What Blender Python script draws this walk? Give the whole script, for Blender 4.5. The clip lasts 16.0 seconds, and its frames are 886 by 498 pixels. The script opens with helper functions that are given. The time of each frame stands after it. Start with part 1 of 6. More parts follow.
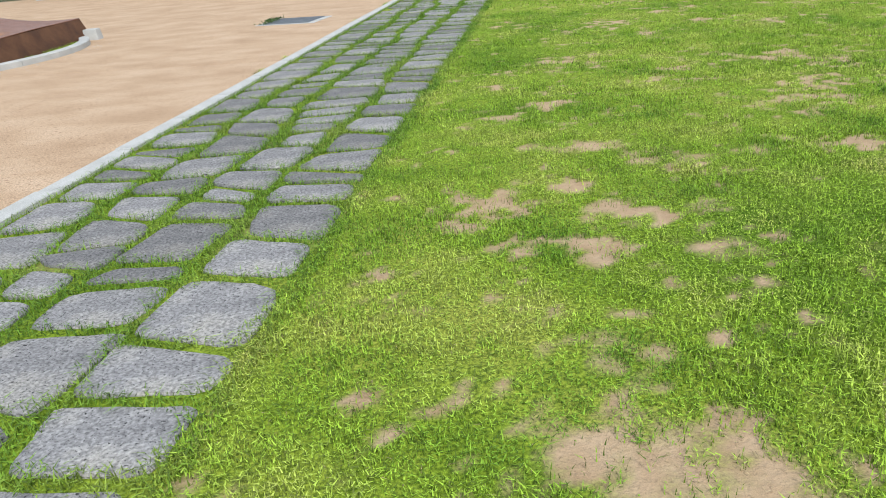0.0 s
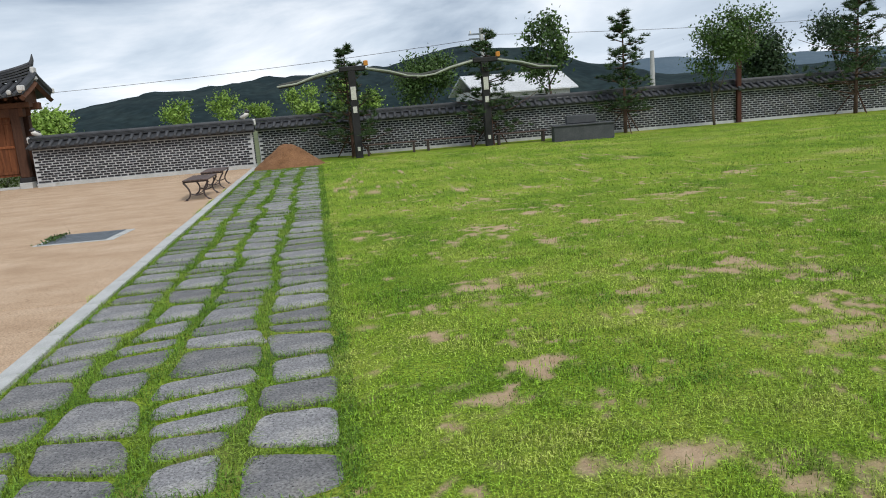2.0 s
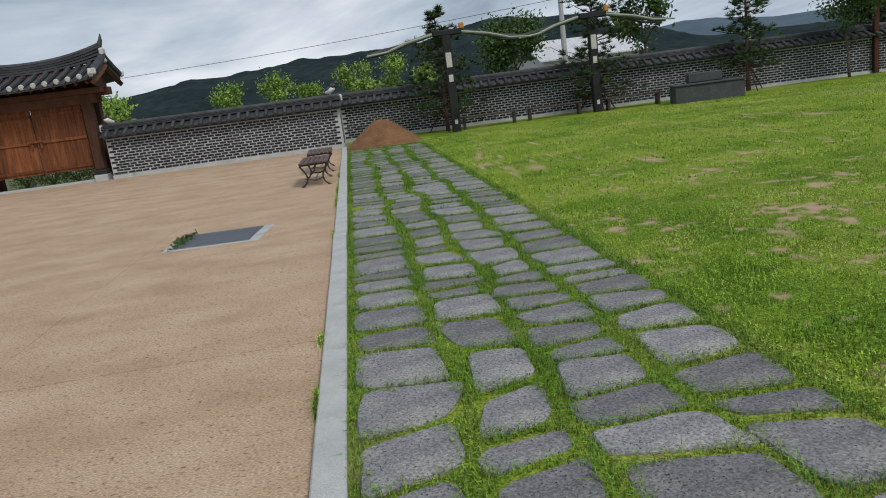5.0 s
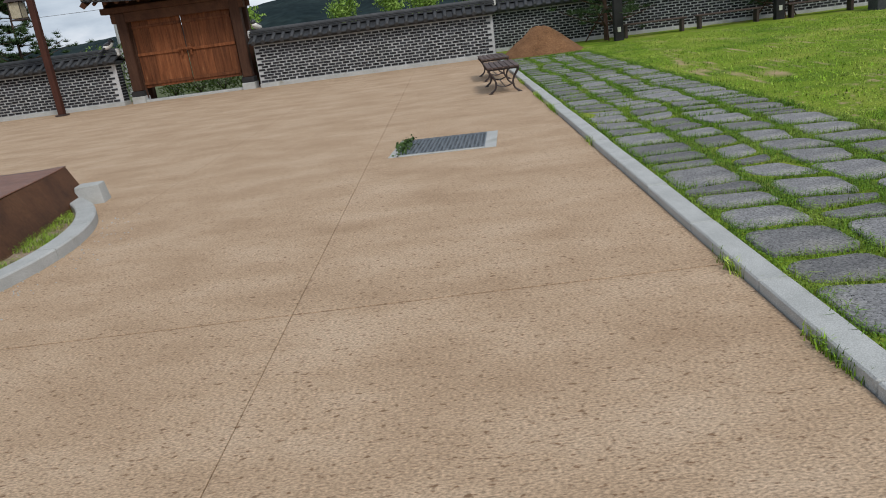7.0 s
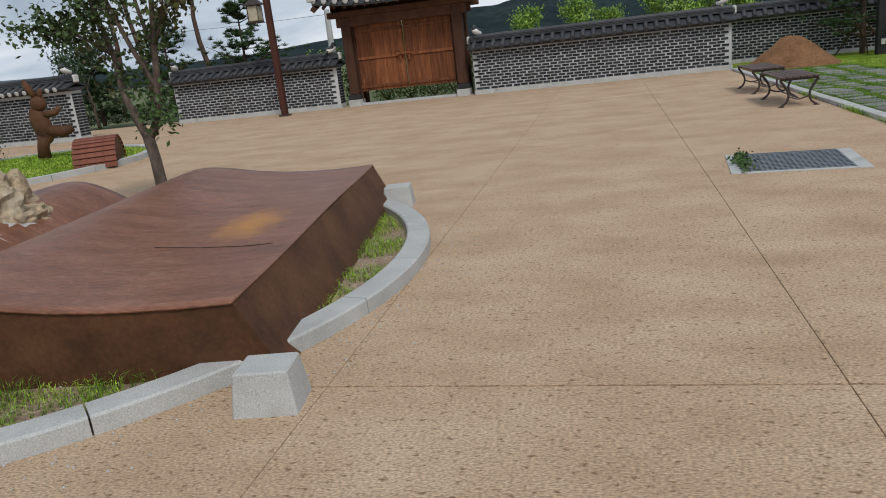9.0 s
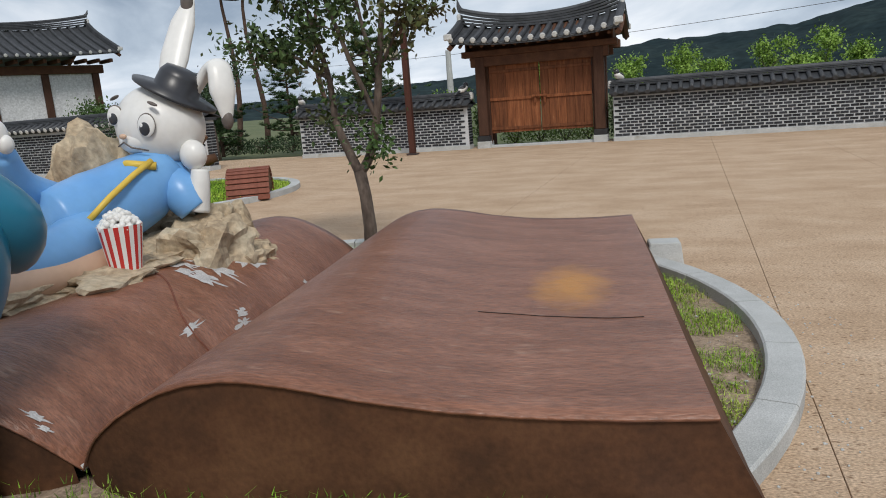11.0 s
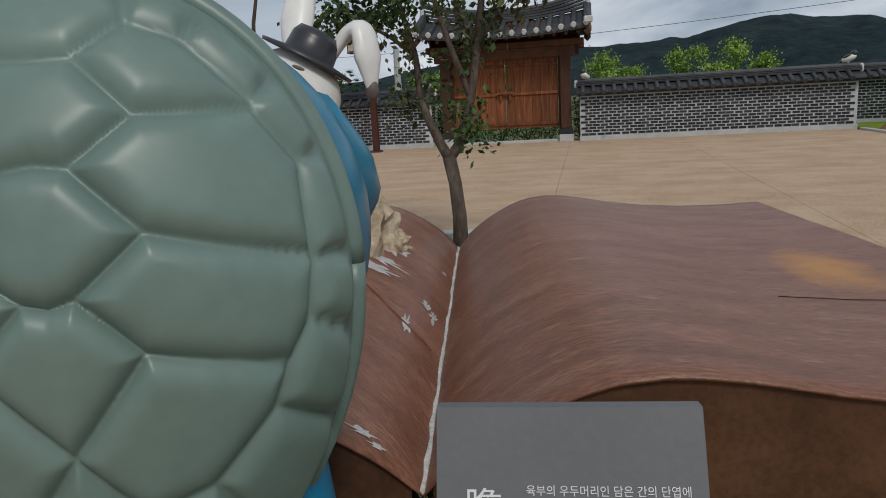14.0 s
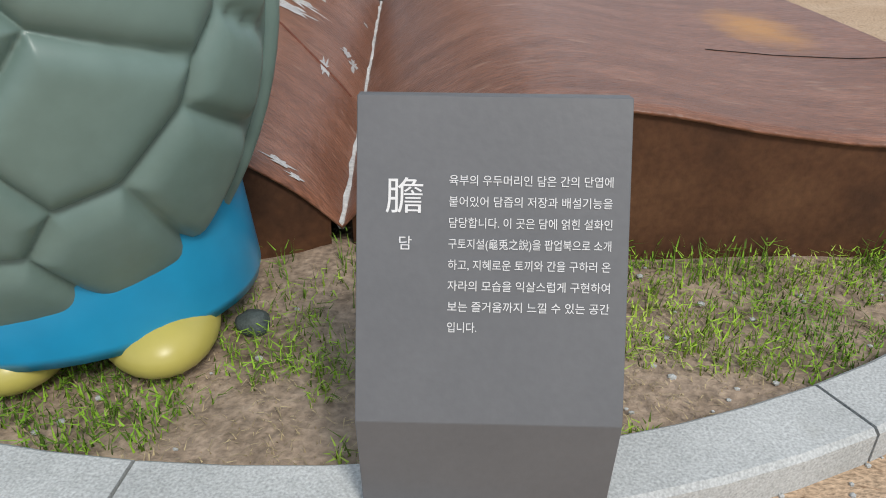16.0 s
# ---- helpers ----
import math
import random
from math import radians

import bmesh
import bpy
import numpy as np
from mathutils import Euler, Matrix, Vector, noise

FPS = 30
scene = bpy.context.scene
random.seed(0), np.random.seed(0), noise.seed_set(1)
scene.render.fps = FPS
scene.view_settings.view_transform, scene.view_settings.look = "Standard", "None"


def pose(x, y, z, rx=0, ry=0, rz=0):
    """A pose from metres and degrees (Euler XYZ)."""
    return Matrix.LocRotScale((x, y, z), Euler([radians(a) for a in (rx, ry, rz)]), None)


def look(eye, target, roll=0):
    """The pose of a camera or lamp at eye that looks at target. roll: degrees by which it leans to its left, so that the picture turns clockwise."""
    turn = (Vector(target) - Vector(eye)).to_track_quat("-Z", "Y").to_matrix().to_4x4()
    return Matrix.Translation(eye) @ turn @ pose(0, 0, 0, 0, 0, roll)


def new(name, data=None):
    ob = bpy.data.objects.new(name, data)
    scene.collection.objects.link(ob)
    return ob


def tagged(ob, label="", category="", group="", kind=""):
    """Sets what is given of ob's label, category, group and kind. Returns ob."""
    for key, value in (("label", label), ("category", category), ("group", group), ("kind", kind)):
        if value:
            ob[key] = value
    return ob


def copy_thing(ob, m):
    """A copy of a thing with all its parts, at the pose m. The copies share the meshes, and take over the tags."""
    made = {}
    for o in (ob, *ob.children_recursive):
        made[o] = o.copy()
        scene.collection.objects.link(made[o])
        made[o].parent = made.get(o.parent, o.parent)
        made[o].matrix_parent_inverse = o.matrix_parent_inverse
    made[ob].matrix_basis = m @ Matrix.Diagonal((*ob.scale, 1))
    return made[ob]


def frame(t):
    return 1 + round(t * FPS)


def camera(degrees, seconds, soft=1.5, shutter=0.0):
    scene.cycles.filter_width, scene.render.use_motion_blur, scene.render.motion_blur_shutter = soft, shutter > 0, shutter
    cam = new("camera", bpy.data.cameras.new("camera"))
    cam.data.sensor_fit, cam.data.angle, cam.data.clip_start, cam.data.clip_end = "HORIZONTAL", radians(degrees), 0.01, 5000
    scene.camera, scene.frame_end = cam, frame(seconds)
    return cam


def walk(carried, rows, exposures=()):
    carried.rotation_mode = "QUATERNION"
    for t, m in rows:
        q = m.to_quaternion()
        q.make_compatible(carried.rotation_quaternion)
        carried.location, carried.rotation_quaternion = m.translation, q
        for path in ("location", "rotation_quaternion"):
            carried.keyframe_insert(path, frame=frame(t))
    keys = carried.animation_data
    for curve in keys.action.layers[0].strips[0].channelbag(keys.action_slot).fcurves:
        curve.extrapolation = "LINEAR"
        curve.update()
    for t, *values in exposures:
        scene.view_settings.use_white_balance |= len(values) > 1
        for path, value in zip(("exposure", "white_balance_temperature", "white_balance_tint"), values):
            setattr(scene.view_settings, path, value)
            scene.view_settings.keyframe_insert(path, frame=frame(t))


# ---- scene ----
cam = camera(62.3, 16.0, soft=1.0)
PATH = [
    (0, (3.481, 3.69, 1.491), (3.182, 5.496, 0.686), -4.9),
    (0.5, (3.213, 4.277, 1.513), (3.085, 6.135, 0.785), -9.1),
    (1, (2.987, 4.845, 1.599), (3.053, 6.749, 0.991), -10.9),
    (1.5, (2.643, 5.393, 1.604), (2.86, 7.306, 1.062), -8.8),
    (2, (2.312, 5.904, 1.597), (2.614, 7.844, 1.215), -4.7),
    (2.5, (1.89, 6.532, 1.607), (2.222, 8.484, 1.328), -2.5),
    (3, (1.576, 7.027, 1.615), (1.895, 8.982, 1.337), -3.5),
    (3.2, (1.484, 7.246, 1.578), (1.797, 9.202, 1.298), -4.0),
    (5.3, (0.157, 8.844, 1.543), (0.323, 10.779, 1.066), -8.2),
    (5.5, (-0.004, 8.976, 1.532), (0.134, 10.906, 1.026), -8.5),
    (6, (-0.444, 9.227, 1.477), (-0.391, 11.142, 0.903), -8.8),
    (6.5, (-0.898, 9.471, 1.46), (-0.924, 11.375, 0.848), -8.4),
    (7, (-1.33, 9.731, 1.439), (-1.409, 11.635, 0.832), -7.6),
    (7.5, (-1.749, 9.947, 1.444), (-1.885, 11.854, 0.859), -6.4),
    (8, (-2.225, 10.152, 1.452), (-2.467, 12.059, 0.898), -6.1),
    (8.5, (-2.707, 10.291, 1.482), (-3.082, 12.18, 0.941), -6.8),
    (9, (-3.204, 10.501, 1.45), (-3.668, 12.373, 0.924), -6.6),
    (9.2, (-3.404, 10.561, 1.443), (-3.893, 12.426, 0.913), -6.6),
    (11.3, (-5.366, 11.142, 1.488), (-6.034, 12.994, 1.136), -4.1),
    (11.5, (-5.562, 11.142, 1.503), (-6.249, 12.993, 1.18), -3.9),
    (12, (-6.03, 11.17, 1.52), (-6.734, 13.024, 1.265), -3.4),
    (12.5, (-6.435, 11.18, 1.527), (-7.095, 13.06, 1.353), -3.7),
    (13, (-6.728, 11.15, 1.589), (-7.292, 13.065, 1.466), -4.2),
    (13.5, (-6.889, 11.19, 1.541), (-7.362, 13.124, 1.353), -4.3),
    (14, (-6.924, 11.126, 1.376), (-7.313, 13.046, 0.976), -3.3),
    (14.5, (-6.938, 11.143, 1.315), (-7.244, 13.021, 0.702), -1.9),
    (15, (-6.928, 11.165, 1.257), (-7.169, 12.992, 0.478), -0.8),
    (15.5, (-6.924, 11.157, 1.213), (-7.131, 12.937, 0.325), -0.0),
    (16, (-6.94, 11.145, 1.196), (-7.103, 12.894, 0.239), 0.4),
]
EXPOSURES = [(0, 0.85), (0.5, 0.8), (1.0, 0.7), (1.5, 0.65), (2.0, 0.42), (2.5, 0.08), (3.0, -0.04), (5.5, 0.05), (7.0, 0.1), (9.0, 0.05), (11.3, 0.25), (11.5, 0.25), (12.5, 0.1), (13.0, 0.05), (13.5, -0.05), (14.0, -0.2), (14.5, 0.0), (15.0, 0.2), (15.5, 0.4), (16.0, 0.5)]
walk(cam, [(t, look(eye, target, roll)) for t, eye, target, roll in PATH], EXPOSURES)


# ---- world, sun, exposure ----
world = bpy.data.worlds.new("world")
scene.world = world
world.use_nodes = True
SUN_EL, SUN_AZ = radians(48), radians(150)


def build_sky():
    nt = world.node_tree
    nt.nodes.clear()
    n, l = nt.nodes, nt.links
    out = n.new("ShaderNodeOutputWorld")
    bg = n.new("ShaderNodeBackground")
    sky = n.new("ShaderNodeTexSky")
    sky.sky_type, sky.sun_disc = "NISHITA", False
    sky.sun_elevation, sky.sun_rotation = SUN_EL, SUN_AZ
    sky.air_density, sky.dust_density = 1.0, 3.0
    tc = n.new("ShaderNodeTexCoord")
    mp = n.new("ShaderNodeMapping")
    mp.inputs["Scale"].default_value = (1.0, 1.0, 3.4)
    mp.inputs["Location"].default_value = (0.7, 1.9, 0.2)
    nz = n.new("ShaderNodeTexNoise")
    nz.inputs["Scale"].default_value, nz.inputs["Detail"].default_value = 2.6, 7
    nz.inputs["Roughness"].default_value, nz.inputs["Distortion"].default_value = 0.55, 0.5
    ramp = n.new("ShaderNodeValToRGB")
    e = ramp.color_ramp.elements
    e[0].position, e[0].color = 0.35, (2.6, 3.25, 4.2, 1)
    e[1].position, e[1].color = 0.66, (8.0, 8.3, 8.8, 1)
    mid = ramp.color_ramp.elements.new(0.50)
    mid.color = (4.9, 5.6, 6.5, 1)
    mix = n.new("ShaderNodeMix")
    mix.data_type = "RGBA"
    mix.inputs[0].default_value = 0.9
    sep = n.new("ShaderNodeSeparateXYZ")
    l.new(tc.outputs["Generated"], sep.inputs[0])
    band = n.new("ShaderNodeMapRange")
    band.inputs["From Min"].default_value, band.inputs["From Max"].default_value = 0.05, 0.22
    band.inputs["To Min"].default_value, band.inputs["To Max"].default_value = 1.12, 0.86
    l.new(sep.outputs["Z"], band.inputs["Value"])
    veil = n.new("ShaderNodeVectorMath")
    veil.operation = "SCALE"
    l.new(ramp.outputs["Color"], veil.inputs[0])
    l.new(band.outputs[0], veil.inputs["Scale"])
    l.new(tc.outputs["Generated"], mp.inputs["Vector"])
    l.new(mp.outputs["Vector"], nz.inputs["Vector"])
    l.new(nz.outputs["Fac"], ramp.inputs["Fac"])
    l.new(sky.outputs["Color"], mix.inputs[6])
    l.new(veil.outputs[0], mix.inputs[7])
    l.new(mix.outputs[2], bg.inputs["Color"])
    bg.inputs["Strength"].default_value = 0.1
    l.new(bg.outputs[0], out.inputs[0])


build_sky()
sun_data = bpy.data.lights.new("sun", "SUN")
sun_data.energy, sun_data.angle, sun_data.color = 1.6, radians(14), (1.0, 0.96, 0.9)
sun = new("sun", sun_data)
sun.rotation_euler = (radians(90) - SUN_EL, 0, radians(180) - SUN_AZ)


# ---- materials ----
def surface(name, colors, scale=8.0, rough=0.8, bump=0.0, bump_scale=None, metal=0.0, stretch=(1, 1, 1), rand=0.0,
            fine=0.25, island=0.0, detail=6, coords="Object", spec=0.3, wear=None):
    """A procedural surface: broad variation through the given colours, fine grain, relief, optional piece-to-piece change."""
    m = bpy.data.materials.new(name)
    m.use_nodes = True
    nt = m.node_tree
    n, l = nt.nodes, nt.links
    b = n["Principled BSDF"]
    b.inputs["Roughness"].default_value, b.inputs["Metallic"].default_value = rough, metal
    b.inputs["Specular IOR Level"].default_value = spec
    tc = n.new("ShaderNodeTexCoord")
    mp = n.new("ShaderNodeMapping")
    mp.inputs["Scale"].default_value = stretch
    l.new(tc.outputs[coords], mp.inputs["Vector"])
    nz = n.new("ShaderNodeTexNoise")
    nz.inputs["Scale"].default_value, nz.inputs["Detail"].default_value, nz.inputs["Roughness"].default_value = scale, detail, 0.62
    l.new(mp.outputs["Vector"], nz.inputs["Vector"])
    ramp = n.new("ShaderNodeValToRGB")
    r = ramp.color_ramp
    k = len(colors)
    for i, c in enumerate(colors):
        pos = 0.32 + 0.36 * i / max(1, k - 1)
        el = r.elements[i] if i < 2 else r.elements.new(pos)
        el.position = pos
        el.color = (*c, 1)
    if k > 1:
        ordered = sorted(range(k), key=lambda i: r.elements[i].position)
        for i in ordered:
            r.elements[i].color = (*colors[ordered.index(i)], 1)
    else:
        r.elements[1].color = (*colors[0], 1)
    l.new(nz.outputs["Fac"], ramp.inputs["Fac"])
    col = ramp.outputs["Color"]
    fn = n.new("ShaderNodeTexNoise")
    fn.inputs["Scale"].default_value, fn.inputs["Detail"].default_value = (bump_scale or scale * 9), 4
    l.new(mp.outputs["Vector"], fn.inputs["Vector"])

    def scaled(col, fac_out, lo, hi):
        mr = n.new("ShaderNodeMapRange")
        mr.inputs["From Min"].default_value, mr.inputs["From Max"].default_value = 0.25, 0.75
        mr.inputs["To Min"].default_value, mr.inputs["To Max"].default_value = lo, hi
        l.new(fac_out, mr.inputs["Value"])
        mul = n.new("ShaderNodeVectorMath")
        mul.operation = "SCALE"
        l.new(col, mul.inputs[0])
        l.new(mr.outputs[0], mul.inputs["Scale"])
        return mul.outputs[0]

    if fine:
        col = scaled(col, fn.outputs["Fac"], 1 - fine, 1 + fine)
    if rand:
        oi = n.new("ShaderNodeObjectInfo")
        col = scaled(col, oi.outputs["Random"], 1 - rand, 1 + rand)
    if island:
        ge = n.new("ShaderNodeNewGeometry")
        col = scaled(col, ge.outputs["Random Per Island"], 1 - island, 1 + island)
    if wear:
        wc, wscale, lo, hi = wear
        wn = n.new("ShaderNodeTexNoise")
        wn.inputs["Scale"].default_value, wn.inputs["Detail"].default_value = wscale, 8
        l.new(mp.outputs["Vector"], wn.inputs["Vector"])
        wr = n.new("ShaderNodeMapRange")
        wr.inputs["From Min"].default_value, wr.inputs["From Max"].default_value = lo, hi
        l.new(wn.outputs["Fac"], wr.inputs["Value"])
        mx = n.new("ShaderNodeMix")
        mx.data_type = "RGBA"
        l.new(wr.outputs[0], mx.inputs[0])
        l.new(col, mx.inputs[6])
        mx.inputs[7].default_value = (*wc, 1)
        col = mx.outputs[2]
    l.new(col, b.inputs["Base Color"])
    if bump:
        bp = n.new("ShaderNodeBump")
        bp.inputs["Strength"].default_value, bp.inputs["Distance"].default_value = min(1.0, bump), 0.01
        l.new(fn.outputs["Fac"], bp.inputs["Height"])
        l.new(bp.outputs[0], b.inputs["Normal"])
    return m


def leafy(name, colors, rough=0.55, island=0.35):
    m = surface(name, colors, 1.2, rough, 0, island=island, fine=0.15, coords="Object")
    b = m.node_tree.nodes["Principled BSDF"]
    b.inputs["Subsurface Weight"].default_value = 0.0
    return m


M_PLAZA = surface("plaza_concrete", [(0.435, 0.302, 0.196), (0.505, 0.362, 0.243), (0.57, 0.425, 0.30)], 1.5, 0.9, 0.9, 85,
                  stretch=(0.75, 1.25, 1), fine=0.48, detail=14, wear=((0.24, 0.15, 0.09), 34.0, 0.585, 0.68), spec=0.2)
M_GRANITE = surface("granite", [(0.40, 0.41, 0.40), (0.52, 0.53, 0.52)], 3, 0.8, 0.3, 160, fine=0.30, wear=((0.30, 0.29, 0.25), 2.5, 0.6, 0.8))
M_BASALT = surface("basalt", [(0.17, 0.17, 0.178), (0.25, 0.25, 0.255), (0.33, 0.32, 0.30)], 2.6, 0.95, 1.0, 75, rand=0.2, fine=0.55,
                   wear=((0.025, 0.025, 0.028), 85.0, 0.60, 0.67), spec=0.15)
M_BRICK = surface("black_brick", [(0.022, 0.024, 0.028), (0.045, 0.047, 0.052)], 5, 0.85, 0.4, 90, rand=0.35, island=0.3)
M_MORTAR = surface("white_mortar", [(0.44, 0.45, 0.46), (0.56, 0.57, 0.58)], 1.5, 0.95, 0.4, 60, wear=((0.42, 0.42, 0.41), 0.9, 0.55, 0.8))
M_TILE = surface("roof_tile", [(0.026, 0.028, 0.032), (0.06, 0.063, 0.069)], 3, 0.6, 0.3, 70, rand=0.2, spec=0.5)
M_CAP = surface("lime_plaster", [(0.45, 0.45, 0.44), (0.62, 0.62, 0.60)], 5, 0.95, 0.3)
M_DOOR = surface("pine_board", [(0.10, 0.033, 0.012), (0.18, 0.06, 0.022), (0.24, 0.09, 0.036)], 3.2, 0.7, 0.3, 30, stretch=(4, 4, 0.35), rand=0.22,
                 wear=((0.42, 0.25, 0.13), 6.5, 0.66, 0.84))
M_TIMBER = surface("dark_timber", [(0.05, 0.022, 0.013), (0.085, 0.04, 0.024)], 4, 0.8, 0.3, 40, stretch=(3, 3, 0.4))
M_EAVE = surface("eave_timber", [(0.075, 0.032, 0.018), (0.12, 0.055, 0.03)], 4, 0.8, 0.2, 40)
M_STEEL = surface("rusted_steel", [(0.165, 0.066, 0.036), (0.22, 0.092, 0.052), (0.285, 0.13, 0.08)], 3.2, 0.38, 0.7, 34,
                  stretch=(0.6, 2.1, 1), fine=0.36, detail=13, wear=((0.40, 0.24, 0.165), 9.0, 0.62, 0.84), spec=0.5)


def add_bloom(m, centre, size, color):
    """An ochre rust bloom at a place on the sheet."""
    n, l = m.node_tree.nodes, m.node_tree.links
    b = n["Principled BSDF"]
    old = b.inputs["Base Color"].links[0].from_socket
    tc = n.new("ShaderNodeTexCoord")
    mp = n.new("ShaderNodeMapping")
    mp.inputs["Location"].default_value = (-centre[0] / size[0], -centre[1] / size[1], 0)
    mp.inputs["Scale"].default_value = (1 / size[0], 1 / size[1], 0)
    l.new(tc.outputs["Object"], mp.inputs["Vector"])
    ln = n.new("ShaderNodeVectorMath")
    ln.operation = "LENGTH"
    l.new(mp.outputs["Vector"], ln.inputs[0])
    nz = n.new("ShaderNodeTexNoise")
    nz.inputs["Scale"].default_value, nz.inputs["Detail"].default_value = 7, 8
    l.new(tc.outputs["Object"], nz.inputs["Vector"])
    ad = n.new("ShaderNodeMath")
    ad.operation = "ADD"
    l.new(ln.outputs["Value"], ad.inputs[0])
    l.new(nz.outputs["Fac"], ad.inputs[1])
    mr = n.new("ShaderNodeMapRange")
    mr.inputs["From Min"].default_value, mr.inputs["From Max"].default_value = 1.55, 0.75
    mr.inputs["To Min"].default_value, mr.inputs["To Max"].default_value = 0.0, 0.9
    l.new(ad.outputs[0], mr.inputs["Value"])
    mx = n.new("ShaderNodeMix")
    mx.data_type = "RGBA"
    l.new(mr.outputs[0], mx.inputs[0])
    l.new(old, mx.inputs[6])
    mx.inputs[7].default_value = (*color, 1)
    l.new(mx.outputs[2], b.inputs["Base Color"])


add_bloom(M_STEEL, (1.93, 1.75), (0.25, 0.50), (0.50, 0.22, 0.04))
# about a third as bright as the page steel, and rougher
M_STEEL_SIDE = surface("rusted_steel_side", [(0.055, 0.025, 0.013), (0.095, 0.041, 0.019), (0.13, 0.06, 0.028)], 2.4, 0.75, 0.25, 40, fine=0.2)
M_SHELL = surface("green_enamel", [(0.128, 0.193, 0.170), (0.172, 0.248, 0.222)], 2.2, 0.40, 0.0, fine=0.05, spec=0.5)
M_BLUE = surface("blue_enamel", [(0.012, 0.25, 0.46), (0.02, 0.30, 0.52)], 1.5, 0.28, 0, fine=0.05, spec=0.5)
M_TEAL = surface("teal_enamel", [(0.014, 0.16, 0.27), (0.02, 0.21, 0.34)], 1.5, 0.28, 0, fine=0.05, spec=0.5)
M_YELLOW = surface("yellow_enamel", [(0.42, 0.36, 0.075), (0.50, 0.43, 0.11)], 1.5, 0.35, 0, fine=0.05, spec=0.5)
M_BLACK = surface("dark_enamel", [(0.03, 0.031, 0.036), (0.045, 0.046, 0.052)], 1.5, 0.35, 0, fine=0.08, spec=0.5)
M_WHITE = surface("white_enamel", [(0.72, 0.71, 0.68), (0.80, 0.79, 0.76)], 2, 0.35, 0, fine=0.04, spec=0.5)
M_SKYBLUE = surface("sky_blue_enamel", [(0.13, 0.33, 0.66), (0.19, 0.42, 0.74)], 1.6, 0.35, 0, fine=0.05, spec=0.5)
M_PINK = surface("skin_tone_enamel", [(0.55, 0.36, 0.25), (0.62, 0.43, 0.31)], 2, 0.4, 0, fine=0.05)
M_RED = surface("red_enamel", [(0.48, 0.035, 0.03), (0.55, 0.05, 0.04)], 2, 0.4, 0, fine=0.05)
M_ROCK = surface("sculpted_rock", [(0.30, 0.22, 0.14), (0.44, 0.35, 0.24), (0.52, 0.45, 0.33)], 3.0, 0.9, 1.0, 22, fine=0.35)
M_SIGN = surface("grey_painted_steel", [(0.125, 0.128, 0.135), (0.145, 0.148, 0.155)], 2.5, 0.45, 0.05, 60, fine=0.04, spec=0.4)
M_TEXT = surface("white_lettering", [(0.70, 0.70, 0.70), (0.76, 0.76, 0.76)], 8, 0.6, 0, fine=0.04)
M_SAND = surface("loose_earth", [(0.15, 0.075, 0.035), (0.25, 0.13, 0.065)], 2.5, 1.0, 1.0, 25, fine=0.35)
M_SOIL = surface("dry_soil", [(0.23, 0.17, 0.12), (0.38, 0.29, 0.215), (0.19, 0.14, 0.095)], 3.5, 1.0, 1.0, 45, fine=0.4)
M_IRON = surface("brown_cast_iron", [(0.035, 0.022, 0.02), (0.055, 0.036, 0.032)], 6, 0.5, 0.1, spec=0.5)
M_SLAT = surface("brown_slat", [(0.075, 0.05, 0.045), (0.12, 0.085, 0.075)], 5, 0.65, 0.2, 40, stretch=(1, 5, 1), rand=0.15)
M_GALV = surface("galvanised_steel", [(0.16, 0.19, 0.22), (0.26, 0.29, 0.32)], 9, 0.5, 0.1, metal=0.3)
M_DARK = surface("dark_recess", [(0.012, 0.013, 0.014), (0.02, 0.02, 0.02)], 5, 1.0)
M_POST = surface("black_stained_post", [(0.012, 0.012, 0.013), (0.025, 0.025, 0.026)], 5, 0.7, 0.2)
M_PLANTER = surface("grey_planter", [(0.055, 0.06, 0.066), (0.085, 0.09, 0.095)], 3, 0.85, 0.3)
M_BARK = surface("bark", [(0.075, 0.055, 0.045), (0.16, 0.125, 0.10)], 9, 0.95, 1.0, 30, stretch=(1, 1, 0.35), fine=0.35)
M_PINEBARK = surface("pine_bark", [(0.06, 0.038, 0.03), (0.12, 0.075, 0.055)], 8, 0.95, 1.0, 28, stretch=(1, 1, 0.4), fine=0.35)
M_LEAF = leafy("crape_leaf", [(0.035, 0.065, 0.022), (0.06, 0.10, 0.03), (0.10, 0.055, 0.025)])
M_LIME = leafy("lime_leaf", [(0.15, 0.27, 0.04), (0.25, 0.37, 0.07)])
M_DARKLEAF = leafy("dark_leaf", [(0.025, 0.05, 0.022), (0.045, 0.08, 0.03)])
M_MIDLEAF = leafy("garden_leaf", [(0.05, 0.10, 0.025), (0.08, 0.14, 0.035)])
M_PINE = leafy("pine_needle", [(0.03, 0.062, 0.022), (0.062, 0.11, 0.034)])
M_GRASS = leafy("grass_blade", [(0.10, 0.225, 0.016), (0.235, 0.375, 0.034), (0.42, 0.46, 0.11)], 0.7, 0.6)
M_PATHGRASS = leafy("path_grass_blade", [(0.075, 0.165, 0.014), (0.135, 0.255, 0.022), (0.23, 0.31, 0.05)], 0.7, 0.5)
M_DRYGRASS = leafy("straw", [(0.34, 0.26, 0.15), (0.42, 0.34, 0.2)], 0.9, 0.3)
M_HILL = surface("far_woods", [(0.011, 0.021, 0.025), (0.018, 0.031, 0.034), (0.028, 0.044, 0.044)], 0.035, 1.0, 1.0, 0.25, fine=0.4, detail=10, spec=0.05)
# distance haze is put into the base colour: pale blue instead of wood green
M_HILLFAR = surface("haze_tinted_woods", [(0.085, 0.125, 0.16), (0.105, 0.145, 0.18)], 0.02, 1.0, 0.5, 0.2, fine=0.12, spec=0.05)
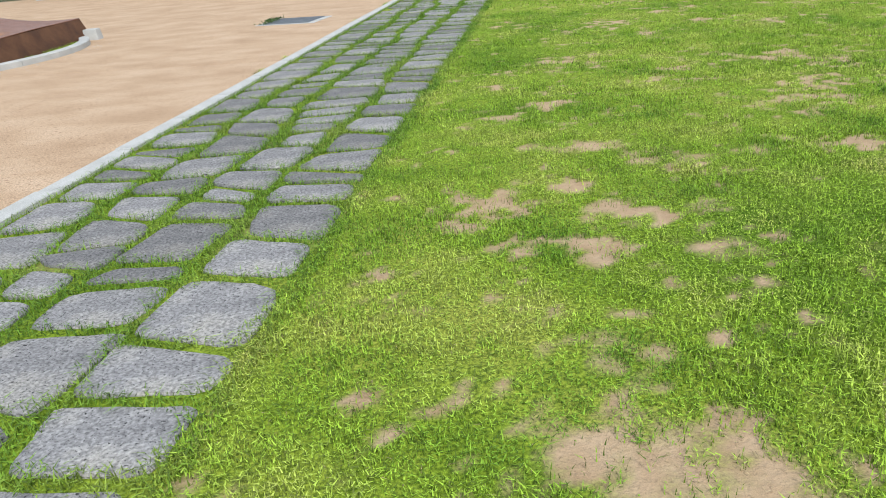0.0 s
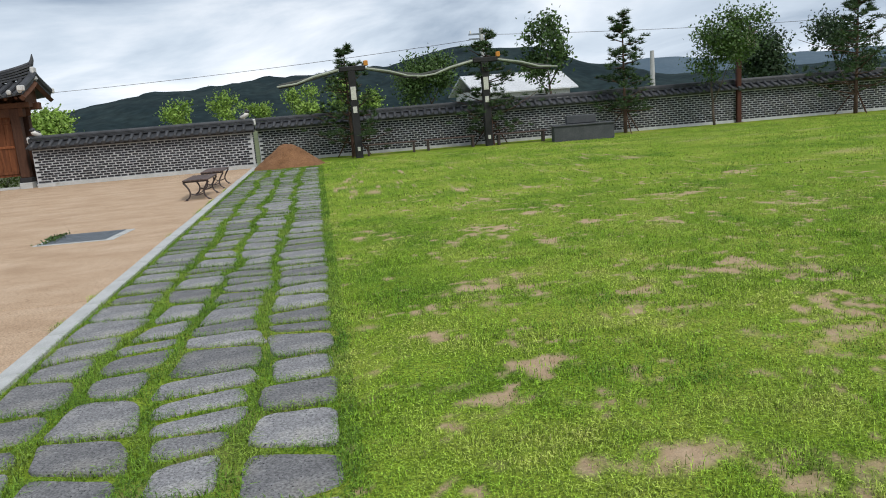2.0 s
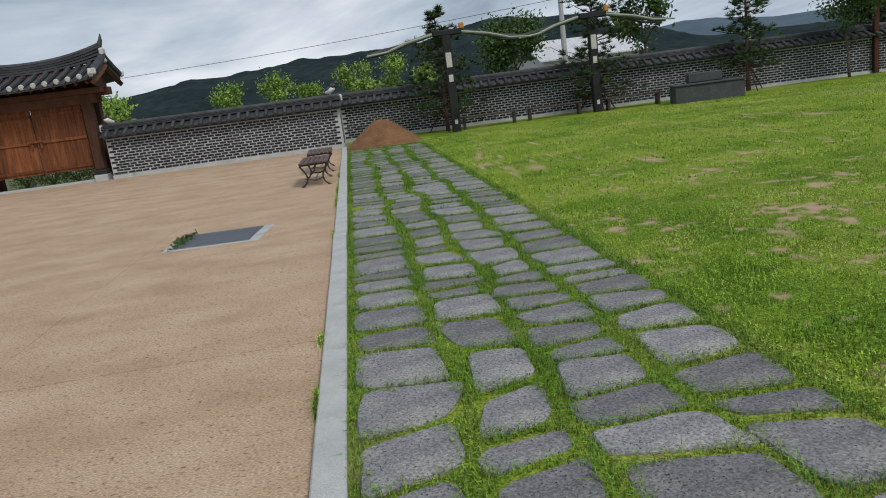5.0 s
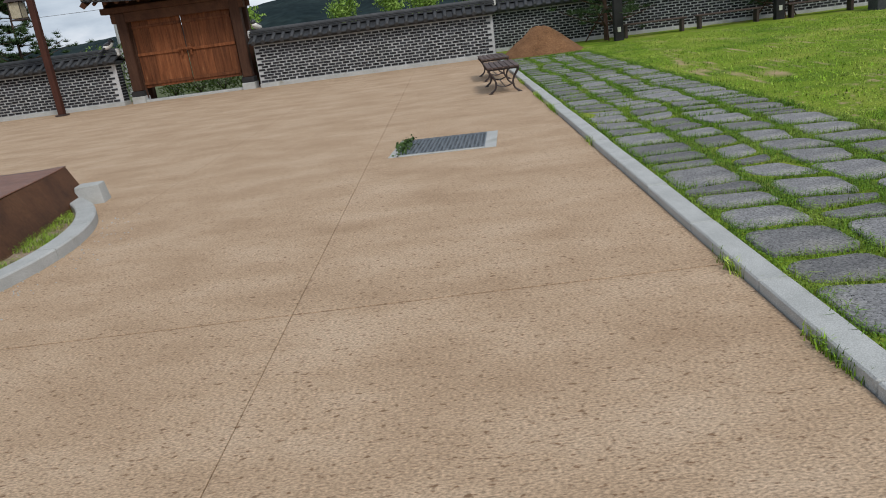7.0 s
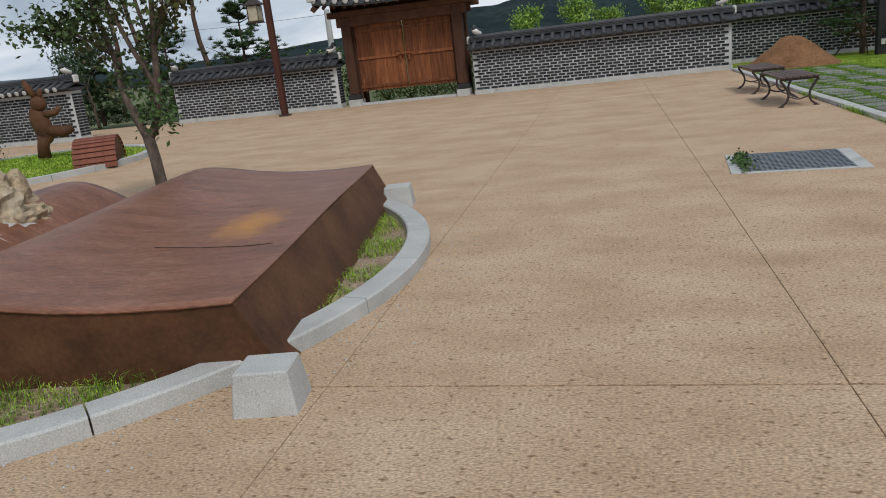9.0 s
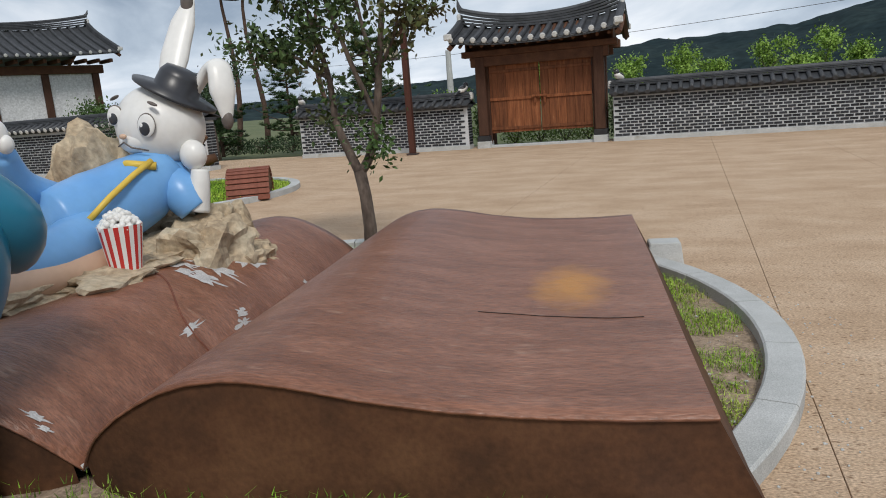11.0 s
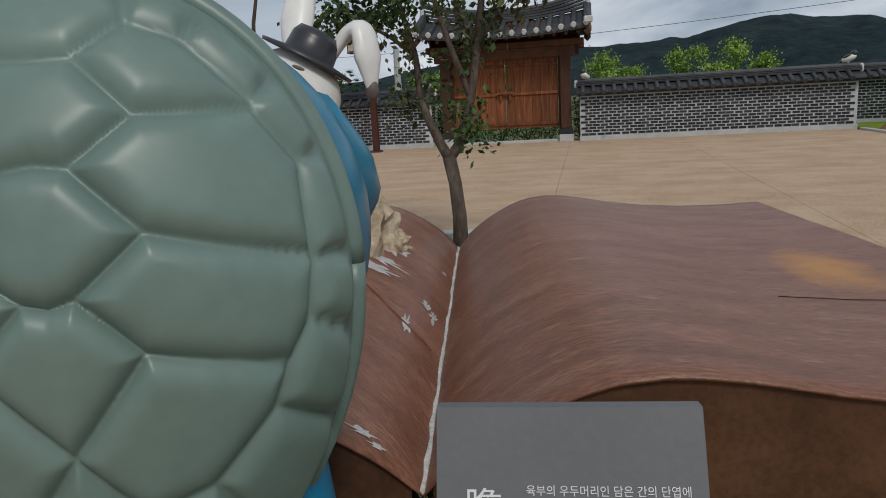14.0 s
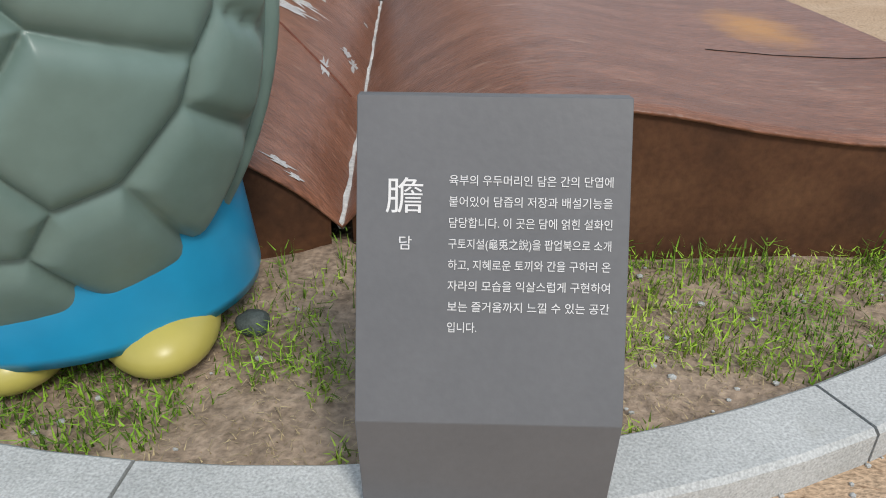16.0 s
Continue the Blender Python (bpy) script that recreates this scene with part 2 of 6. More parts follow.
M_FIELD = surface("open_ground", [(0.09, 0.12, 0.05), (0.15, 0.16, 0.08)], 0.05, 1.0, 0.3, 2)
M_STRAW = surface("mountain_house_roof", [(0.5, 0.52, 0.54), (0.6, 0.62, 0.64)], 1, 0.6)
M_GLASS = surface("lantern_glass", [(0.40, 0.36, 0.26), (0.48, 0.44, 0.33)], 3, 0.25, 0)
M_YELLOWTRIM = surface("golden_trim", [(0.62, 0.42, 0.06), (0.70, 0.50, 0.09)], 2, 0.4, 0, fine=0.05)
M_REDROOF = surface("red_wood_slat", [(0.16, 0.05, 0.03), (0.24, 0.085, 0.055)], 4, 0.7, 0.2)


def lawn_material():
    m = bpy.data.materials.new("lawn_turf")
    m.use_nodes = True
    n, l = m.node_tree.nodes, m.node_tree.links
    b = n["Principled BSDF"]
    b.inputs["Roughness"].default_value, b.inputs["Specular IOR Level"].default_value = 0.95, 0.1
    tc = n.new("ShaderNodeTexCoord")

    def noise_of(scale, detail):
        nz = n.new("ShaderNodeTexNoise")
        nz.inputs["Scale"].default_value, nz.inputs["Detail"].default_value, nz.inputs["Roughness"].default_value = scale, detail, 0.65
        l.new(tc.outputs["Object"], nz.inputs["Vector"])
        return nz.outputs["Fac"]

    def ramp_of(fac, stops):
        r = n.new("ShaderNodeValToRGB")
        r.color_ramp.elements[0].position, r.color_ramp.elements[0].color = stops[0][0], (*stops[0][1], 1)
        r.color_ramp.elements[1].position, r.color_ramp.elements[1].color = stops[1][0], (*stops[1][1], 1)
        for p, c in stops[2:]:
            r.color_ramp.elements.new(p).color = (*c, 1)
        l.new(fac, r.inputs["Fac"])
        return r.outputs["Color"]

    green = ramp_of(noise_of(0.5, 8), [(0.34, (0.085, 0.17, 0.014)), (0.68, (0.31, 0.35, 0.075)), (0.5, (0.185, 0.28, 0.03))])
    grain = ramp_of(noise_of(60, 6), [(0.36, (0.34, 0.40, 0.36)), (0.64, (1.65, 1.55, 1.35))])
    mul = n.new("ShaderNodeMix")
    mul.data_type, mul.blend_type = "RGBA", "MULTIPLY"
    mul.inputs[0].default_value = 1
    l.new(green, mul.inputs[6])
    l.new(grain, mul.inputs[7])
    sand = ramp_of(noise_of(7, 8), [(0.3, (0.40, 0.28, 0.17)), (0.7, (0.52, 0.39, 0.26))])
    at = n.new("ShaderNodeAttribute")
    at.attribute_name = "bare"
    mix = n.new("ShaderNodeMix")
    mix.data_type = "RGBA"
    l.new(at.outputs["Fac"], mix.inputs[0])
    l.new(mul.outputs[2], mix.inputs[6])
    l.new(sand, mix.inputs[7])
    l.new(mix.outputs[2], b.inputs["Base Color"])
    bp = n.new("ShaderNodeBump")
    bp.inputs["Strength"].default_value, bp.inputs["Distance"].default_value = 0.8, 0.02
    l.new(noise_of(45, 5), bp.inputs["Height"])
    l.new(bp.outputs[0], b.inputs["Normal"])
    return m


M_LAWN = lawn_material()


# ---- mesh helpers ----
def mesh_of(name, bm, material, smooth=False):
    me = bpy.data.meshes.new(name)
    bm.to_mesh(me)
    bm.free()
    for mm in material if isinstance(material, (list, tuple)) else [material]:
        me.materials.append(mm)
    if smooth:
        me.polygons.foreach_set("use_smooth", [True] * len(me.polygons))
    return me


def part(name, bm, material, parent=None, label="", smooth=False, at=None):
    """Links a bmesh, or a finished mesh, as one object under a thing or part."""
    me = bm if isinstance(bm, bpy.types.Mesh) else mesh_of(name, bm, material, smooth)
    ob = new(name, me)
    if parent is not None:
        ob.parent = parent
    if at is not None:
        ob.matrix_basis = at
    if label:
        ob["label"] = label
    return ob


def thing(name, label, category, m=None, group="", kind=""):
    ob = new(name)
    ob.empty_display_size = 0.1
    if m is not None:
        ob.matrix_basis = m
    return tagged(ob, label, category, group, kind)


def box(bm, x0, x1, y0, y1, z0, z1, bevel=0.0, m=None):
    r = bmesh.ops.create_cube(bm, size=1.0)
    vs = r["verts"]
    for v in vs:
        v.co = Vector((x0 + (v.co.x + 0.5) * (x1 - x0), y0 + (v.co.y + 0.5) * (y1 - y0), z0 + (v.co.z + 0.5) * (z1 - z0)))
    if bevel:
        es = list({e for v in vs for e in v.link_edges})
        rr = bmesh.ops.bevel(bm, geom=es, offset=bevel, segments=1, affect="EDGES")
        vs = list({v for f in rr["faces"] for v in f.verts} | {v for v in vs if v.is_valid})
    if m is not None:
        for v in vs:
            v.co = m @ v.co
    return vs


def boxed(x0, x1, y0, y1, z0, z1, bevel=0.0, m=None):
    bm = bmesh.new()
    box(bm, x0, x1, y0, y1, z0, z1, bevel, m)
    return bm


def tube(bm, pts, radii, sides=8, cap=True, flat=1.0):
    """A swept tube through points with a radius at each."""
    rings = []
    pts = [Vector(p) for p in pts]
    a = None
    for i, p in enumerate(pts):
        d = (pts[min(i + 1, len(pts) - 1)] - pts[max(i - 1, 0)]).normalized()
        if a is None:
            a = d.cross(Vector((0, 0, 1)) if abs(d.z) < 0.9 else Vector((0, 1, 0)))
        a = a - d * a.dot(d)
        a.normalize()
        b = d.cross(a).normalized()
        r = radii[i] if isinstance(radii, (list, tuple)) else radii
        rings.append([bm.verts.new(p + a * (r * math.cos(2 * math.pi * k / sides)) + b * (r * flat * math.sin(2 * math.pi * k / sides)))
                      for k in range(sides)])
    for r0, r1 in zip(rings, rings[1:]):
        for k in range(sides):
            bm.faces.new((r0[k], r0[(k + 1) % sides], r1[(k + 1) % sides], r1[k]))
    if cap:
        bm.faces.new(list(reversed(rings[0])))
        bm.faces.new(rings[-1])
    return rings


def tubed(pts, radii, sides=8, flat=1.0):
    bm = bmesh.new()
    tube(bm, pts, radii, sides, True, flat)
    bmesh.ops.recalc_face_normals(bm, faces=bm.faces)
    return bm


def lathe(bm, profile, sides=20, m=None):
    """A turned body from (radius, height) pairs."""
    rings = []
    for r, z in profile:
        ring = []
        for k in range(sides):
            co = Vector((r * math.cos(2 * math.pi * k / sides), r * math.sin(2 * math.pi * k / sides), z))
            ring.append(bm.verts.new(m @ co if m is not None else co))
        rings.append(ring)
    for r0, r1 in zip(rings, rings[1:]):
        for k in range(sides):
            bm.faces.new((r0[k], r0[(k + 1) % sides], r1[(k + 1) % sides], r1[k]))
    bm.faces.new(list(reversed(rings[0])))
    bm.faces.new(rings[-1])


def raw_mesh(name, verts, faces, material, smooth=False):
    me = bpy.data.meshes.new(name)
    me.from_pydata(verts, [], faces)
    for mm in material if isinstance(material, (list, tuple)) else [material]:
        me.materials.append(mm)
    if smooth:
        me.polygons.foreach_set("use_smooth", [True] * len(me.polygons))
    me.update()
    return me


def tri_cloud(name, tris, material):
    """Loose triangles, as an (n, 3, 3) array, in one mesh."""
    tris = np.asarray(tris, dtype=np.float32)
    k = len(tris)
    me = bpy.data.meshes.new(name)
    me.vertices.add(3 * k)
    me.vertices.foreach_set("co", tris.reshape(-1))
    me.loops.add(3 * k)
    me.loops.foreach_set("vertex_index", np.arange(3 * k, dtype=np.int32))
    me.polygons.add(k)
    me.polygons.foreach_set("loop_start", np.arange(0, 3 * k, 3, dtype=np.int32))
    me.materials.append(material)
    me.update(calc_edges=True)
    return me


def fbm(x, y, s, seed=0.0):
    return noise.fractal(Vector((x * s, y * s, seed)), 1.0, 2.0, 4)


# ---- ground ----
def build_ground():
    bm = bmesh.new()
    bmesh.ops.create_circle(bm, cap_ends=True, segments=96, radius=3500)
    ob = part("ground", bm, M_FIELD, at=pose(0, 0, -0.16))
    tagged(ob, "open ground that reaches to the hills", "ground", kind="structure")


build_ground()

XJ = [-26.0, -18.5, -13.0, -10.2, -7.36, -4.55, -2.34, -0.004]
YJ = [-9.0, 2.4, 13.4, 33.6]


def build_plaza():
    plaza = thing("pavement_plaza", "tan coloured concrete plaza with thin sawn joints", "pavement", kind="structure")
    part("bed", boxed(-26, -0.004, -9, 33.6, -0.15, -0.012), M_SAND, plaza)
    for x0, x1 in zip(XJ, XJ[1:]):
        for y0, y1 in zip(YJ, YJ[1:]):
            part("slab", boxed(x0 + 0.002, x1 - 0.002, y0 + 0.008, y1 - 0.008, -0.06, 0.0, 0.002), M_PLAZA, plaza)
    return plaza


PLAZA = build_plaza()

KERB_W = 0.15


def build_kerb():
    kerb = thing("kerb", "pale granite kerb along the plaza edge", "kerb", kind="structure")
    y = -9.0
    me = mesh_of("kerb_stone", boxed(0, KERB_W, 0.004, 0.996, -0.15, 0.055, 0.008), M_GRANITE)
    while y < 31.2:
        part("kerb_stone", me, None, kerb, at=pose(random.uniform(-0.004, 0.004), y, random.uniform(-0.004, 0.004), 0, 0, random.uniform(-0.2, 0.2)))
        y += 1.0


build_kerb()

# bare places in the turf: x, y, radius
BARE = [(3.1, 7.62, 0.18), (2.99, 7.25, 0.08), (3.37, 6.94, 0.11), (3.69, 6.96, 0.11), (3.6, 7.85, 0.07), (3.88, 7.35, 0.1),
        (4.36, 6.64, 0.09), (4.55, 7.04, 0.05), (3.09, 9.52, 0.11), (3.41, 9.95, 0.13), (5.72, 10.25, 0.19), (5.76, 11.78, 0.13),
        (4.67, 11.27, 0.13), (4.34, 14.83, 0.25), (5.59, 14.63, 0.18), (5.44, 8.5, 0.13), (3.6, 5.44, 0.07), (3.83, 6.3, 0.07),
        (4.07, 6.13, 0.05), (4.03, 5.65, 0.07), (2.98, 10.68, 0.13), (4.75, 13.64, 0.17)]


def bareness(x, y):
    v = 0.0
    for bx, by, br in BARE:
        d = math.hypot(x - bx, (y - by) * 1.1) / (br * 1.35)
        if d < 2.2:
            v = max(v, 1.15 - d * 0.62)
    rag = fbm(x, y, 2.4, 3.0)
    v = v * 0.8 + 0.6 * rag + 0.75 * fbm(x, y, 8.0, 2.0)
    w = 0.8 * fbm(x, y, 0.9, 7.0) + 0.55 * fbm(x, y, 3.4, 1.0) + 0.35 * fbm(x, y, 8.0, 6.0)
    return max(0.0, min(1.0, max((v - 0.42) * 4.5, (w - 0.37 - 0.006 * max(0.0, y - 12)) * 3.0)))


def build_lawn():
    xs = np.concatenate([np.arange(KERB_W, 11.0, 0.045), np.arange(11.0, 40.0, 1.0)])
    ys = np.concatenate([np.arange(-9.0, 3.0, 1.0), np.arange(3.0, 19.0, 0.05), np.arange(19.0, 38.0, 0.5)])
    verts, vals = [], []
    for y in ys:
        for x in xs:
            verts.append((x, y, 0.02 + 0.012 * fbm(x, y, 1.3) + (0.0 if x < 2.4 else 0.01)))
            b = bareness(x, y) if x > 2.3 and y < 26 else max(0.0, min(1.0, fbm(x, y, 1.6, 5) * 1.5 - 0.3)) * 0.5
            vals.append(b)
    nx = len(xs)
    faces = [(j * nx + i, j * nx + i + 1, (j + 1) * nx + i + 1, (j + 1) * nx + i) for j in range(len(ys) - 1) for i in range(nx - 1)]
    me = raw_mesh("lawn", verts, faces, M_LAWN, True)
    at = me.attributes.new("bare", "FLOAT", "POINT")
    at.data.foreach_set("value", vals)
    tagged(part("ground_lawn", me, None), "bright green lawn worn to sand in patches", "lawn", kind="structure")
    return xs, ys, np.array(vals).reshape(len(ys), nx)


LAWN_X, LAWN_Y, LAWN_V = build_lawn()


# ---- brick walls with tiled copings ----
def brick_wall(name, label, p0, p1, h=1.24, piece_limit=300, white_ends=False):
    """A wall from p0 to p1; its face lies on the right hand of the way, at local y = 0."""
    p0, p1 = Vector(p0), Vector(p1)
    length = (p1 - p0).length
    ang = math.degrees(math.atan2(p1.y - p0.y, p1.x - p0.x))
    w = thing(name, label, "wall", pose(p0.x, p0.y, 0, 0, 0, ang), kind="structure")
    part("core", boxed(0, length, 0.0, 0.42, 0.12, h, 0.005), M_MORTAR, w, "white mortar joints")
    part("plinth", boxed(-0.02, length + 0.02, -0.035, 0.455, -0.1, 0.12, 0.01), M_GRANITE, w, "grey granite footing")
    rows, step, course = int((h - 0.14) / 0.083), 0.222, 0.083
    me = mesh_of("brick", boxed(-0.095, 0.095, -0.012, 0.03, 0, 0.060, 0.004), M_BRICK)
    rest = bmesh.new()
    count = 0
    for r in range(rows):
        z = 0.145 + r * course
        x = 0.12 + (step / 2 if r % 2 else 0)
        while x < length - 0.1:
            dx, dz = random.uniform(-0.012, 0.012), random.uniform(-0.004, 0.004)
            if count < piece_limit:
                part("brick", me, None, w, at=pose(x + dx, random.uniform(-0.003, 0.003), z + dz, 0, random.uniform(-0.8, 0.8), 0))
            else:
                box(rest, x + dx - 0.095, x + dx + 0.095, -0.012, 0.03, z + dz, z + dz + 0.060)
            count += 1
            x += step
        # headers on both end faces
        for xe, sgn in ((-0.012, 1), (length + 0.012, -1)):
            for ye in (0.11, 0.31):
                box(rest, min(xe, xe + sgn * 0.04), max(xe, xe + sgn * 0.04), ye - 0.09, ye + 0.09, z, z + 0.060)
    tagged(part("bricks", rest, M_BRICK, w), kind="stuff")
    # coping: bedding course, two tiled slopes, ridge
    bm = bmesh.new()
    for z0, o in ((h, 0.07), (h + 0.045, 0.13)):
        box(bm, -0.06, length + 0.06, -o, 0.42 + o, z0, z0 + 0.05, 0.006)
    part("bedding", bm, M_TILE, w, "dark grey tile courses")
    bm = bmesh.new()
    prof = [(-0.25, h + 0.09), (0.21, h + 0.27), (0.67, h + 0.09), (0.67, h + 0.06), (0.21, h + 0.2), (-0.25, h + 0.06)]
    ends = []
    for x in (-0.09, length + 0.09):
        ends.append([bm.verts.new((x, a, b)) for a, b in prof])
    k = len(prof)
    for i in range(k):
        bm.faces.new((ends[0][i], ends[0][(i + 1) % k], ends[1][(i + 1) % k], ends[1][i]))
    bm.faces.new(list(reversed(ends[0])))
    bm.faces.new(ends[1])
    bmesh.ops.recalc_face_normals(bm, faces=bm.faces)
    part("coping_deck", bm, M_TILE, w)
    tb = bmesh.new()
    tube(tb, [(0, -0.30, h + 0.085), (0, -0.02, h + 0.20), (0, 0.21, h + 0.30)], 0.062, 8)
    me = mesh_of("cover_tile", tb, M_TILE, True)
    tb = bmesh.new()
    tube(tb, [(0, 0.72, h + 0.085), (0, 0.44, h + 0.20), (0, 0.21, h + 0.30)], 0.062, 8)
    meb = mesh_of("cover_tile_back", tb, M_TILE, True)
    db = bmesh.new()
    lathe(db, [(0.07, 0), (0.075, 0.012), (0.055, 0.026)], 12, pose(0, -0.295, h + 0.082, 112, 0, 0))
    med = mesh_of("tile_end", db, M_CAP if white_ends else M_TILE)
    x = 0.08
    while x < length:
        t = part("cover_tile", me, None, w, at=pose(x, 0, random.uniform(-0.006, 0.006)))
        part("tile_end", med, None, t, "pale round end" if white_ends else "")
        part("cover_tile", meb, None, w, at=pose(x, 0, 0))
        x += 0.285
    for i, (z0, z1, hw) in enumerate(((h + 0.265, h + 0.315, 0.13), (h + 0.32, h + 0.36, 0.115), (h + 0.365, h + 0.40, 0.1))):
        part("ridge_course", boxed(-0.1, length + 0.1, 0.21 - hw, 0.21 + hw, z0, z1, 0.008), M_TILE, w)
    part("ridge_tile", tubed([(-0.12, 0.21, h + 0.41), (length + 0.12, 0.21, h + 0.41)], 0.06, 8), M_TILE, w)
    # lime plaster at both ends of the ridge
    for x in (-0.1, length + 0.1):
        pb = bmesh.new()
        box(pb, x - 0.05, x + 0.05, 0.11, 0.31, h + 0.22, h + 0.44, 0.03)
        part("ridge_end", pb, M_CAP, w, "white plaster ridge end")
    return w


WALL_E = brick_wall("wall_east", "black brick wall with white joints and tiled coping", (-7.09, 32.45), (0.08, 32.45))
WALL_W = brick_wall("wall_west", "black brick wall with white joints beside the gate", (-17.0, 32.45), (-11.35, 32.45))
WALL_B = brick_wall("wall_back", "long black brick wall behind the lawn", (0.1, 34.7), (30.0, 31.7), piece_limit=0)
WALL_F = brick_wall("wall_far_west", "dark brick wall with white round tile ends", (-40.0, 31.5), (-18.4, 29.4), 1.45, piece_limit=0, white_ends=True)


# ---- the round bed with the open steel book ----
BED = (-7.67, 15.15)
BED_R = 3.13


def build_bed():
    bed = thing("planting_bed", "round bed of dry soil edged with granite", "planting bed", kind="structure")
    bm = bmesh.new()
    rings, segs = 26, 96
    grid = []
    for i in range(rings + 1):
        r = (BED_R - 0.1) * i / rings
        grid.append([bm.verts.new((BED[0] + r * math.cos(2 * math.pi * k / segs), BED[1] + r * math.sin(2 * math.pi * k / segs),
                                   0.012 + 0.018 * fbm(BED[0] + r * math.cos(2 * math.pi * k / segs), r * math.sin(2 * math.pi * k / segs), 3.1)))
                     for k in range(segs)])
    for a, b in zip(grid, grid[1:]):
        for k in range(segs):
            bm.faces.new((a[k], b[k], b[(k + 1) % segs], a[(k + 1) % segs]))
    part("soil", bm, M_SOIL, bed, "dry brown soil with straw", True)
    n = 24
    for i in range(n):
        bm = bmesh.new()
        a0, a1 = 2 * math.pi * i / n + 0.0015, 2 * math.pi * (i + 1) / n - 0.0015
        cols = []
        for j in range(5):
            a = a0 + (a1 - a0) * j / 4
            c, s = math.cos(a), math.sin(a)
            cols.append([bm.verts.new((BED[0] + r * c, BED[1] + r * s, z)) for r, z in
                         ((BED_R - 0.18, -0.1), (BED_R - 0.18, 0.085), (BED_R - 0.168, 0.095), (BED_R - 0.012, 0.095), (BED_R, 0.083), (BED_R, -0.1))])
        for p, q in zip(cols, cols[1:]):
            for k in range(5):
                bm.faces.new((p[k], p[k + 1], q[k + 1], q[k]))
        bm.faces.new(list(reversed(cols[0])))
        bm.faces.new(cols[-1])
        bmesh.ops.recalc_face_normals(bm, faces=bm.faces)
        part("kerb_stone", bm, M_GRANITE, bed)


build_bed()

BOOK = pose(-7.39, 13.13, 0.0, 0, 0, 7.9)


def page_height(u):
    """Height of the open page at a distance from the spine."""
    a = abs(u)
    pts = ((0.0, 0.095), (0.035, 0.145), (0.075, 0.20), (0.13, 0.265), (0.20, 0.325), (0.28, 0.385), (0.38, 0.445), (0.48, 0.495), (0.60, 0.53), (0.74, 0.543),
           (0.85, 0.537), (1.0, 0.515), (1.25, 0.465), (1.53, 0.427), (1.8, 0.408), (2.13, 0.402), (2.45, 0.412))
    for (a0, z0), (a1, z1) in zip(pts, pts[1:]):
        if a <= a1:
            k = (a - a0) / (a1 - a0)
            return z0 + (z1 - z0) * k
    return pts[-1][1]


def page_point(u, v, lift=0.0):
    """A point of the sheet: the fold lies a little to one side and its line is pushed back towards the valley."""
    a = abs(u)
    z = page_height(a) + 0.006 * math.sin(v * 2.1 + a * 1.3) * min(1, a)
    return Vector((u - 0.065 * max(0, 1 - a / 2.4), v + 0.40 * max(0, 0.5 - page_height(a)) * max(0, 1 - a / 0.7), z + lift))


